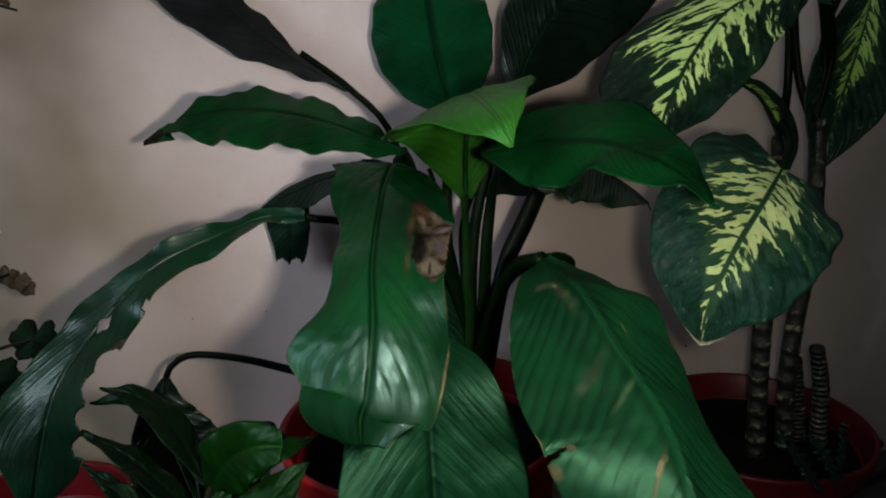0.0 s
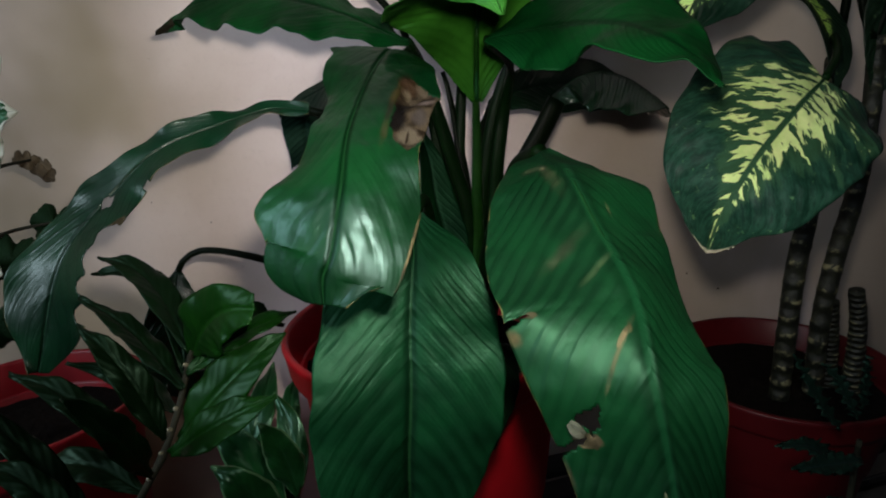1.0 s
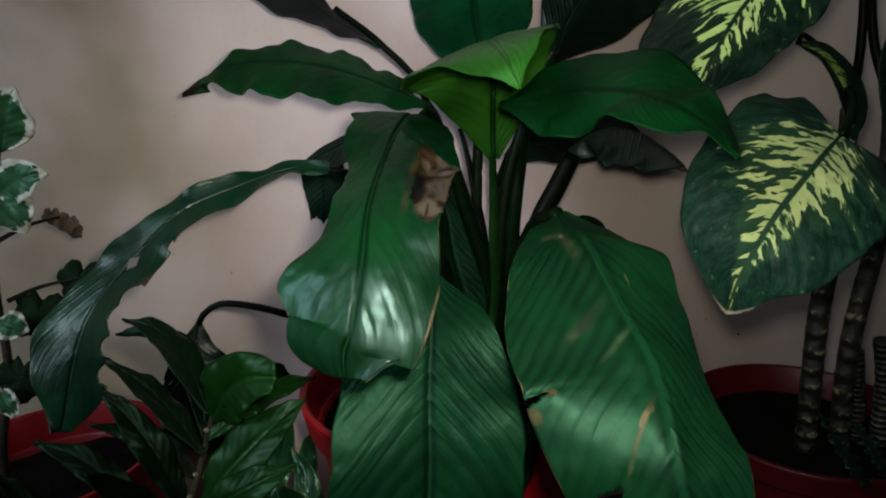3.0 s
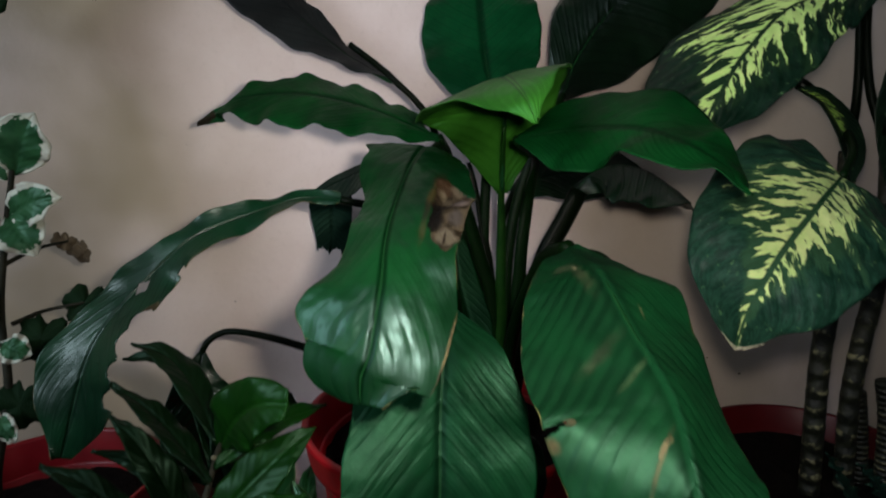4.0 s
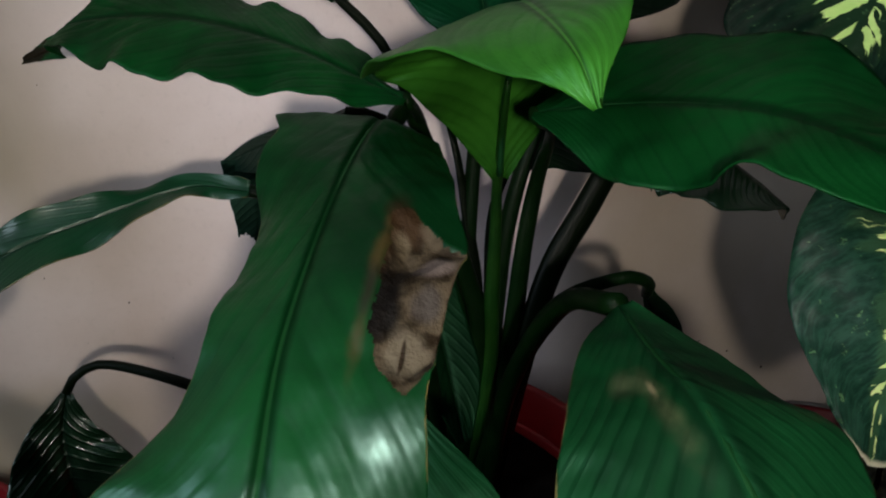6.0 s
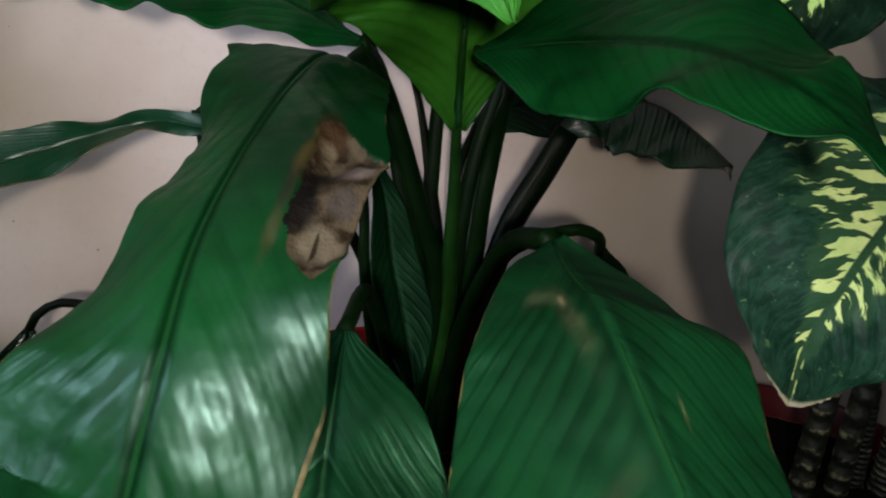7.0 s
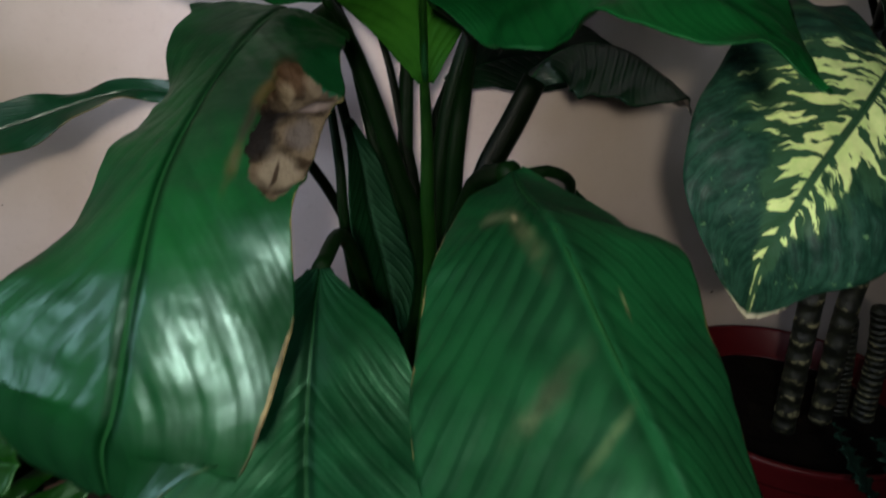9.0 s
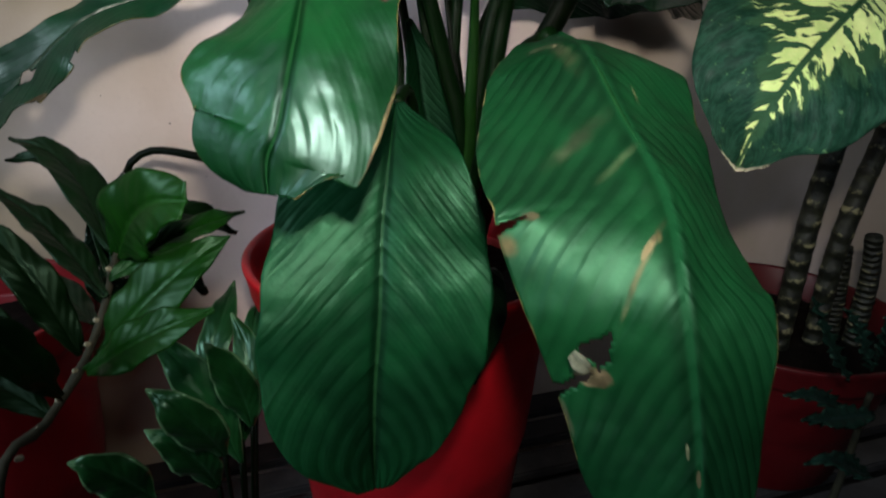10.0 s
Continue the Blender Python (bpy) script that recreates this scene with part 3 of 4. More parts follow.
            rr = r * (1 + wobble * math.sin(2 * t + ph))
            verts.append((at[0] + rr * math.cos(t), at[1] + rr * math.sin(t), at[2] + z))
    for i in range(len(profile) - 1):
        for k in range(sides):
            k2 = (k + 1) % sides
            faces.append((i * sides + k, i * sides + k2, (i + 1) * sides + k2, (i + 1) * sides + k))
    return link(name, verts, faces, material, parent, label)


def box(name, x0, x1, y0, y1, z0, z1, material, parent=None, bevel=0.0, label=""):
    bm = bmesh.new()
    bmesh.ops.create_cube(bm, size=1.0)
    for v in bm.verts:
        v.co = Vector((x0 if v.co.x < 0 else x1, y0 if v.co.y < 0 else y1, z0 if v.co.z < 0 else z1))
    if bevel:
        bmesh.ops.bevel(bm, geom=bm.edges[:], offset=bevel, segments=2, affect="EDGES")
    return part(name, bm, material, parent, label)


def thing(name, at, label, category, group=""):
    ob = new(name)
    ob.empty_display_size = 0.05
    return tagged(ob, label, category, group)


# ---- the room ----
WALL_Y = 0.90
wall_north = tagged(box("wall_north", -1.9, 2.3, WALL_Y, WALL_Y + 0.15, -0.14, 2.5, M_WALL), "cream-pink plaster wall with brown clouds and painted torch falloff", "wall", kind="structure")
west = tagged(new("wall_west"), "plain painted wall round a window", "wall", kind="structure")
for y0, y1, z0, z1 in ((-1.05, -0.93, -0.14, 2.5), (-0.05, WALL_Y + 0.15, -0.14, 2.5), (-0.93, -0.05, -0.14, 1.18), (-0.93, -0.05, 2.32, 2.5)):
    box("wall_panel", -2.05, -1.9, y0, y1, z0, z1, M_ROOM, west)
side_window = tagged(new("window_2"), "white painted window frame in the side wall", "window", kind="structure")
for y0, y1, z0, z1 in ((-0.93, -0.905, 1.18, 2.32), (-0.075, -0.05, 1.18, 2.32), (-0.905, -0.075, 1.18, 1.205), (-0.905, -0.075, 2.295, 2.32)):
    box("window_frame", -2.03, -1.95, y0, y1, z0, z1, M_FRAME, side_window, 0.004)
tagged(box("wall_east", 2.3, 2.45, -1.05, WALL_Y + 0.15, -0.14, 2.5, M_ROOM), "plain painted plaster wall", "wall", kind="structure")
tagged(box("floor", -2.05, 2.45, -1.05, WALL_Y + 0.15, -0.26, -0.14, M_FLOOR), "dark worn floor", "floor", kind="structure")
tagged(box("ceiling", -2.05, 2.45, -1.05, WALL_Y + 0.15, 2.5, 2.6, M_ROOM), "plain painted ceiling", "ceiling", kind="structure")
south = tagged(new("wall_south"), "plain painted wall round a window", "wall", kind="structure")
for x0, x1, z0, z1 in ((-1.9, -0.78, -0.14, 2.5), (0.38, 2.3, -0.14, 2.5), (-0.78, 0.38, -0.14, 1.44), (-0.78, 0.38, 2.36, 2.5)):
    box("wall_panel", x0, x1, -1.05, -0.9, z0, z1, M_ROOM, south)
win = tagged(new("window_1"), "white painted window frame in the far wall", "window", kind="structure")
for x0, x1, z0, z1 in ((-0.78, -0.75, 1.44, 2.36), (0.35, 0.38, 1.44, 2.36), (-0.75, 0.35, 1.44, 1.47), (-0.75, 0.35, 2.33, 2.36)):
    box("window_frame", x0, x1, -1.03, -0.95, z0, z1, M_FRAME, win, 0.004)

# Fly specks and chips on the plaster.
for k, (x, z) in enumerate(((0.726, 0.28), (0.744, 0.305), (0.813, 0.267), (0.082, 0.475), (0.238, 0.898), (0.174, 0.90), (0.653, 0.363), (0.691, 0.329))):
    r = 0.0011 + 0.0005 * (k % 3)
    ring = [(x + r * (1 + 0.3 * math.sin(3 * t + k)) * math.cos(t), z + r * 0.7 * math.sin(t)) for t in np.linspace(0, 5.5, 8)]
    front = [(px, WALL_Y - 0.0008, pz) for px, pz in ring]
    rear = [(px, WALL_Y + 0.0005, pz) for px, pz in ring]
    link("speck", front + rear, [tuple(range(8))] + [(j, j + 8, (j + 1) % 8 + 8, (j + 1) % 8) for j in range(8)], M_SOIL, wall_north)

# Dark slatted stand under the pots.
stand = thing("slatted_plant_stand", (0, 0, 0), "low dark slatted stand carrying the potted plants", "plant stand")
for y in np.arange(0.30, 0.87, 0.062):
    box("slat", -0.62, 1.25, y, y + 0.044, -0.016, 0.0, M_IRON, stand, 0.003)
for x in (-0.55, 0.30, 1.18):
    box("bearer", x, x + 0.04, 0.30, 0.88, -0.05, -0.017, M_IRON, stand, 0.003)
    for y in (0.31, 0.84):
        box("leg", x, x + 0.04, y, y + 0.04, -0.14, -0.051, M_IRON, stand, 0.003)


def pot(parent, at, radius, height, seed, soil=0.045, material=M_RED):
    """Tapered plastic planter with a thick rolled lip, and soil in it."""
    r, h = radius, height
    profile = [(0.001, 0.0), (r * 0.66, 0.0), (r * 0.69, 0.006), (r * 0.80, h * 0.55), (r * 0.875, h - 0.042), (r * 0.885, h - 0.040), (r * 0.955, h - 0.036), (r * 0.965, h - 0.030),
               (r * 0.985, h - 0.008), (r * 0.995, h - 0.002), (r * 0.985, h), (r * 0.955, h), (r * 0.945, h - 0.003), (r * 0.88, h - 0.05), (r * 0.80, h * 0.45), (r * 0.6, 0.02), (0.001, 0.018)]
    lathe("pot", profile, at, material, parent, "red plastic planter with a thick lip", wobble=0.006, seed=seed)
    rng = random.Random(seed)
    rings = [(r * 0.865 * k / 9, h - soil + rng.uniform(-0.004, 0.004)) for k in range(9, 0, -1)] + [(0.001, h - soil)]
    ob = lathe("soil", rings, at, M_SOIL, parent, "dark damp potting soil", 48)
    for v in ob.data.vertices:
        v.co.z += 0.005 * noise.noise(v.co * 60)


# ---- peace lily ----
def stalk(path, parent, r0=0.0068, r1=0.0042, material=None, flat=1.0):
    return tube("petiole", path, (r0, (r0 + r1) / 2, r1), material or M_STALK, parent, steps=30, flat=flat)


lily = thing("potted_peace_lily", (0.23, 0.70, 0), "large peace lily with broad drooping green leaves in a red pot", "potted plant")
pot(lily, (0.23, 0.70, 0.0), 0.168, 0.385, 1)

def scorch(u, v):
    """How far into the scorched part of the burnt leaf a place lies."""
    rag = 0.035 * noise.noise(Vector((u * 46, v * 7, 2.2))) + 0.015 * noise.noise(Vector((u * 130, v * 20, 5.2)))
    inner = np.interp(u, (0.445, 0.46, 0.50, 0.56, 0.60, 0.648, 0.672, 0.695), (0.62, 0.50, 0.49, 0.52, 0.52, 0.58, 0.68, 0.86)) + rag
    outer = np.interp(u, (0.445, 0.46, 0.50, 0.515, 0.64, 0.69), (0.62, 0.70, 0.86, 1.10, 1.10, 0.88)) + rag
    if not 0.445 < u < 0.695:
        return 0.0
    return float(max(0.0, min(1.0, (v - inner) / 0.10, (outer - v) / 0.10)))


burnt = blade("leaf", [(0.1978, 0.6427, 0.6544), (0.1875, 0.6020, 0.6819), (0.1560, 0.5374, 0.6654), (0.1262, 0.4700, 0.6312), (0.1135, 0.4317, 0.6006), (0.1026, 0.4157, 0.5661), (0.0962, 0.4140, 0.5510), (0.0950, 0.4130, 0.5350)],
              [0.0125, 0.0290, 0.0429, 0.0505, 0.0516, 0.0435, 0.0440, 0.0436, 0.0383, 0.0327, 0.0297, 0.0292, 0.0273, 0.0260, 0.0309, 0.0400, 0.0468, 0.0508, 0.0410, 0.0370, 0.0140], [0.0095, 0.0195, 0.0294, 0.0331, 0.0368, 0.0396, 0.0424, 0.0454, 0.0484, 0.0508, 0.0531, 0.0510, 0.0490, 0.0472, 0.0453, 0.0468, 0.0484, 0.0460, 0.0440, 0.0385, 0.0140],
              [(0.11, -0.30, 0.95), (-0.14, -0.59, 0.80), (-0.51, -0.71, 0.48), (-0.22, -0.88, 0.42), (-0.39, -0.88, 0.28)], M_BURNT, lily,
              "glossy drooping leaf with a burnt brown patch at its edge", cup=-0.126, wave=0.004, waves=3.0, seed=3, rib=0.0024, rows=280, cols=72, dry=scorch, dead=M_SCORCHED, ripple=0.0004, slant=0.24, ribs=13, crinkle=0.0012, fold=-0.066)
stalk([(0.268, 0.712, 0.33), (0.2833, 0.700, 0.488), (0.2678, 0.700, 0.558), (0.2484, 0.695, 0.6225), (0.2323, 0.688, 0.6638), (0.2170, 0.672, 0.6800), (0.1978, 0.6427, 0.6600)], burnt, 0.0125, 0.0060, flat=0.6)

centre = blade("leaf", [(0.1791, 0.5210, 0.5571), (0.1669, 0.4890, 0.5238), (0.1591, 0.4742, 0.4843), (0.1535, 0.4600, 0.4380), (0.1475, 0.4545, 0.3822), (0.1442, 0.4492, 0.3112)],
               [0.0059, 0.0400, 0.0590, 0.0660, 0.0700, 0.0712, 0.0662, 0.0497, 0.0118], [0.0053, 0.0387, 0.0576, 0.0652, 0.0671, 0.0654, 0.0582, 0.0443, 0.0119],
               [(-0.39, -0.80, 0.45), (-0.14, -0.87, 0.48), (0.14, -0.87, 0.46)], M_LILY, lily, "broad hanging leaf with sunk side veins", fold=0.289, cup=-0.111, wave=0.002, waves=3, seed=5, rib=0.0024, crinkle=0.0008, ripple=0.0006, ribs=14, slant=0.30, rows=140, cols=40)
stalk([(0.255, 0.69, 0.33), (0.2355, 0.6597, 0.4418), (0.2027, 0.5781, 0.5499), (0.1791, 0.521, 0.5571)], centre)

def within(u, v, corners):
    """Whether a place lies inside a polygon."""
    inside = False
    for (a, b), (c, d) in zip(corners, corners[1:] + corners[:1]):
        if (b > v) != (d > v) and u < (c - a) * (v - b) / (d - b) + a:
            inside = not inside
    return inside


NOTCH = [(0.516, -0.80), (0.523, -0.87), (0.541, -1.02), (0.562, -1.02), (0.540, -0.90), (0.525, -0.82)]
HOLE = [(0.664, -0.47), (0.672, -0.60), (0.681, -0.72), (0.692, -0.73), (0.700, -0.66), (0.714, -0.62), (0.702, -0.54)]
SPLIT = [(0.712, -0.66), (0.718, -0.76), (0.728, -0.86), (0.738, -1.02), (0.752, -1.02), (0.738, -0.86), (0.724, -0.70)]


def whole(u, v):
    """What the tears have left of the torn leaf."""
    du, dv = 0.004 * noise.noise(Vector((u * 90, v * 14, 1.0))), 0.02 * noise.noise(Vector((u * 90, v * 14, 7.0)))
    return not any(within(u + du, v + dv, tear) for tear in (NOTCH, HOLE, SPLIT))


torn = blade("leaf", [(0.2833, 0.5177, 0.5977), (0.2688, 0.4697, 0.5989), (0.2613, 0.4317, 0.5978), (0.2576, 0.3861, 0.5724), (0.2547, 0.3401, 0.5449), (0.2441, 0.3058, 0.5136), (0.2484, 0.2916, 0.4653), (0.2500, 0.2793, 0.4224), (0.2596, 0.2739, 0.3808)],
             [0.0056, 0.0337, 0.0531, 0.0667, 0.0701, 0.0604, 0.0533, 0.0430, 0.0061], [0.0063, 0.0394, 0.0554, 0.0464, 0.0386, 0.0383, 0.0290, 0.0196, 0.0039],
             [(-0.22, -0.35, 0.91), (-0.15, -0.76, 0.63), (-0.04, -0.86, 0.51), (-0.47, -0.82, 0.33), (-0.44, -0.89, 0.13)], M_TORN, lily,
             "long drooping leaf with torn brown-edged holes", fold=-0.297, cup=-0.037, crinkle=0.0013, ripple=0.0002, ribs=27, wave=0.003, waves=3.0, seed=8, rib=0.0024, rows=230, cols=44,
             keep=whole)
stalk([(0.285, 0.69, 0.33), (0.2826, 0.6442, 0.473), (0.2839, 0.5765, 0.5716), (0.2833, 0.5177, 0.5977)], torn, 0.008, 0.006)

blade("torn_flap", [(0.2085, 0.3250, 0.4845), (0.2115, 0.3220, 0.4815), (0.2150, 0.3215, 0.4785), (0.2175, 0.3225, 0.4762)], [0.002, 0.0038, 0.003, 0.001], [0.002, 0.0028, 0.002, 0.001], (-0.3, -0.8, 0.4), M_SHRED, torn, "dry curled grey-green shred inside the hole", fold=0.3, seed=9, rows=14, cols=5, ripple=0.0001)

left_leaf = blade("leaf", [(0.2126, 0.6456, 0.6880), (0.1476, 0.6750, 0.7199), (0.0826, 0.7065, 0.7364), (0.0219, 0.7426, 0.7334), (0.0026, 0.7706, 0.7187), (-0.0198, 0.7811, 0.7099)],
                  [0.0059, 0.0328, 0.0439, 0.0413, 0.0164, 0.0016], [0.0064, 0.0410, 0.0532, 0.0482, 0.0180, 0.0019], [(0.17, -0.54, 0.82), (0.35, -0.65, 0.68), (0.33, -0.83, 0.45)], M_SPREAD_TIP, lily,
                  "spreading wavy-edged leaf with a brown drawn-out tip", fold=-0.019, wave=0.0035, waves=5.0, seed=11, rib=0.0024, cup=-0.079)
stalk([(0.262, 0.718, 0.33), (0.2717, 0.710, 0.4953), (0.2569, 0.715, 0.5682), (0.2470, 0.715, 0.6227), (0.2340, 0.690, 0.6680), (0.2126, 0.6456, 0.6880)], left_leaf, 0.0100, 0.0045, flat=0.6)

dull = blade("leaf", [(0.1915, 0.7530, 0.7520), (0.1440, 0.7921, 0.7862), (0.0841, 0.8252, 0.8428), (0.0330, 0.8578, 0.8980), (-0.0133, 0.8895, 0.9346)],
             [0.0040, 0.0186, 0.0283, 0.0299, 0.0032], [0.0039, 0.0295, 0.0460, 0.0429, 0.0043], [(0.75, -0.63, 0.22), (0.37, -0.89, 0.27), (0.13, -0.96, 0.26)], M_DULL, lily, "dull dark leaf seen from its back", ripple=0.0001, fold=-0.108, wave=0.003, waves=4, seed=13, rib=0.0024, cup=0.042)
stalk([(0.262, 0.735, 0.33), (0.2602, 0.7354, 0.558), (0.2344, 0.7502, 0.696), (0.1915, 0.753, 0.752), (0.1455, 0.766, 0.792)], dull, 0.0055, 0.0035, M_STALK_SHADE)

upright = blade("leaf", [(0.3027, 0.7342, 0.7187), (0.3070, 0.7757, 0.7743), (0.3143, 0.8149, 0.8393), (0.3242, 0.8501, 0.8916), (0.3338, 0.8813, 0.9337)],
                [0.0179, 0.0571, 0.0700, 0.0667, 0.0440, 0.0029], [0.0159, 0.0584, 0.0738, 0.0688, 0.0468, 0.0030], [(-0.22, -0.97, 0.14), (-0.36, -0.92, 0.13), (-0.29, -0.95, 0.13)], M_UPRIGHT, lily, "upright oval green leaf", fold=0.123, cup=-0.157, crinkle=0.0012, wave=0.003, waves=3, seed=17, rib=0.0024)
stalk([(0.275, 0.735, 0.33), (0.2831, 0.732, 0.5512), (0.2916, 0.733, 0.6621), (0.3027, 0.7342, 0.7187)], upright, 0.0100, 0.0050)

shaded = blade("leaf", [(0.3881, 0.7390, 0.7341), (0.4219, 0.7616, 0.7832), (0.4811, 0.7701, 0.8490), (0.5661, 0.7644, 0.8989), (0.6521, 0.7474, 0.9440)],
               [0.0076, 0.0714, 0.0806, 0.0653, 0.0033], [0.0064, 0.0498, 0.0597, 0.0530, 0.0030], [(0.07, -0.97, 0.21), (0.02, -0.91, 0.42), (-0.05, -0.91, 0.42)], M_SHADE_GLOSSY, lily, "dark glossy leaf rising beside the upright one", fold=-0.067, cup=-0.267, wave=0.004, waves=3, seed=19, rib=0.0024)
stalk([(0.296, 0.725, 0.33), (0.3129, 0.7246, 0.5627), (0.3467, 0.7242, 0.6748), (0.3881, 0.739, 0.7341)], shaded, 0.0100, 0.0050)

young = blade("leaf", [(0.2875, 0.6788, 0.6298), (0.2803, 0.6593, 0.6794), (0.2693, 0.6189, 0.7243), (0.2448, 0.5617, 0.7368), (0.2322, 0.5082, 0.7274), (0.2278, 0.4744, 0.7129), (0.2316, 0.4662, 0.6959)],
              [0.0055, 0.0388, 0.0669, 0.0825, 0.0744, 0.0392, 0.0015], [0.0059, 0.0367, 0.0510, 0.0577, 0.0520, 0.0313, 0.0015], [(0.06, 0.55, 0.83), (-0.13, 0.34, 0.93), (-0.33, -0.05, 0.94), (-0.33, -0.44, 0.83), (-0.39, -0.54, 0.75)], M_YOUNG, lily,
              "bright young leaf arching forward with its tip down", fold=-0.033, cup=-0.075, wave=0.003, waves=3, seed=23, rib=0.0024, back=M_YOUNG_BACK_SHADE)
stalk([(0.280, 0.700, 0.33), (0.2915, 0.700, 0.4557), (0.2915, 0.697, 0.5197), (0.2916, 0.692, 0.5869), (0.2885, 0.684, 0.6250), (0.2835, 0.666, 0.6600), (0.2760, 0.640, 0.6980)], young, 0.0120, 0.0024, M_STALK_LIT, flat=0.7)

spread = blade("leaf", [(0.2566, 0.5637, 0.6861), (0.2954, 0.5323, 0.6923), (0.3227, 0.4868, 0.6916), (0.3348, 0.4467, 0.6807), (0.3498, 0.4231, 0.6640), (0.3517, 0.3994, 0.6470)],
               [0.0062, 0.0441, 0.0461, 0.0384, 0.0230, 0.0017], [0.0060, 0.0455, 0.0556, 0.0537, 0.0320, 0.0019], [(0.44, -0.67, 0.60), (0.02, -0.90, 0.44), (0.40, -0.78, 0.48)], M_SPREAD, lily,
               "broad leaf reaching forward above the others", fold=-0.062, cup=-0.042, crinkle=0.0018, wave=0.0014, waves=3.5, seed=29, rib=0.0024)
stalk([(0.290, 0.705, 0.33), (0.3106, 0.700, 0.4845), (0.3171, 0.695, 0.5698), (0.3238, 0.690, 0.6246), (0.3150, 0.655, 0.6640), (0.2566, 0.5637, 0.6840)], spread, 0.0125, 0.0048, flat=0.6)

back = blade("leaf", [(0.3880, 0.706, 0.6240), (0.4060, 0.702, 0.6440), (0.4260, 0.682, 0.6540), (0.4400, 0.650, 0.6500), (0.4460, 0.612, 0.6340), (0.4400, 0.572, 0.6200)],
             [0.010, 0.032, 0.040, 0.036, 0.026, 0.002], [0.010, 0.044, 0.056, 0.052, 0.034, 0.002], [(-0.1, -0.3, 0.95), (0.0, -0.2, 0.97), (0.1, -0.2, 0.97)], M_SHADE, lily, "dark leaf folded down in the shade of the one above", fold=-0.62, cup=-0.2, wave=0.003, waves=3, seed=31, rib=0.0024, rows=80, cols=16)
stalk([(0.298, 0.712, 0.33), (0.3260, 0.700, 0.4824), (0.3452, 0.700, 0.5465), (0.3723, 0.700, 0.5927), (0.3900, 0.700, 0.6244)], back, 0.0130, 0.0120, M_STALK_SHADE, flat=0.6)

# Added leaf: a dark sheet standing in for the shadow band on the wall.
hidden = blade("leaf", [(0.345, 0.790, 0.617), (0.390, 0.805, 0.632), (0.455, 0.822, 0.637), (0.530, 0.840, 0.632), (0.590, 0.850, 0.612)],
               [0.006, 0.034, 0.040, 0.034, 0.003], [0.006, 0.030, 0.046, 0.044, 0.003], [(0.0, -0.8, 0.6), (0.1, -0.85, 0.5)], M_SHADE, lily, "added dark leaf shape filling the shade near the wall", fold=-0.1, wave=0.003, waves=3, seed=33, rib=0.0024, rows=60, cols=12)
stalk([(0.296, 0.735, 0.33), (0.310, 0.750, 0.48), (0.322, 0.775, 0.570), (0.345, 0.790, 0.617)], hidden, 0.006, 0.004, M_STALK_SHADE)

drooping = blade("leaf", [(0.1175, 0.6842, 0.6307), (0.0805, 0.6953, 0.6338), (0.0304, 0.6840, 0.6216), (-0.0210, 0.6727, 0.6042), (-0.0640, 0.6644, 0.5685), (-0.1079, 0.6397, 0.5186), (-0.1384, 0.6239, 0.4283)],
                 [0.0048, 0.0117, 0.0158, 0.0192, 0.0305, 0.0375, 0.0063], [0.0049, 0.0149, 0.0219, 0.0285, 0.0438, 0.0472, 0.0081],
                 [(0.01, -0.46, 0.89), (-0.33, -0.71, 0.62), (-0.42, -0.78, 0.47), (-0.58, -0.73, 0.36), (0.18, -0.98, 0.10)], M_LEFT, lily, "long drooping leaf with a ragged brown edge and a hole", fold=0.153, wave=0.004, waves=4, seed=37, rows=220, cols=34, ripple=0.0002, crinkle=0.0004,
                 keep=lambda u, v: not ((abs((u - 0.565) / 0.028) + abs((v - 0.08) / 0.2) < 1) or (v > 0.86 - 0.22 * abs(math.sin(u * 47)) and 0.60 < u < 0.86) or (v > 0.8 and 0.455 < u < 0.485)), cup=0.053)
stalk([(0.248, 0.725, 0.33), (0.2287, 0.7096, 0.5029), (0.1734, 0.6941, 0.6059), (0.1175, 0.6842, 0.6307)], drooping, 0.005, 0.004, M_STALK_SHADE)

stub = blade("leaf", [(0.1850, 0.7050, 0.6760), (0.1705, 0.7400, 0.6640), (0.1501, 0.7900, 0.6520), (0.1183, 0.8400, 0.6330), (0.0929, 0.8750, 0.6164)], [0.006, 0.009, 0.011, 0.010, 0.003], [0.012, 0.022, 0.026, 0.020, 0.004],
             [(-0.2, -0.7, 0.6), (-0.3, -0.8, 0.5), (-0.3, -0.9, 0.3)], M_STUB, lily, "creased dark leaf folded over on itself", fold=-0.10, wave=0.0, crinkle=0.0006, ripple=0.0001, seed=41, rows=36, rib=0.0016)
blade("leaf_fold", [(0.1230, 0.8560, 0.6230), (0.1225, 0.8620, 0.6000), (0.1220, 0.8640, 0.5720), (0.1185, 0.8650, 0.5400)], [0.029, 0.027, 0.022, 0.017], [0.026, 0.026, 0.022, 0.015], [(-0.1, -0.95, 0.2), (0.1, -1, 0.1)], M_STUB, stub,
      "end of the leaf hanging down from the crease", fold=0.05, wave=0.002, waves=2, crinkle=0.0012, ripple=0.0002, seed=42, rows=36, cols=12, keep=lambda u, v: u < 0.97 - 0.10 * abs(math.sin(v * 3.1 + 0.4)))
stalk([(0.255, 0.730, 0.33), (0.245, 0.735, 0.53), (0.215, 0.700, 0.660), (0.1850, 0.7050, 0.6760)], stub, 0.005, 0.004, M_STALK_SHADE)

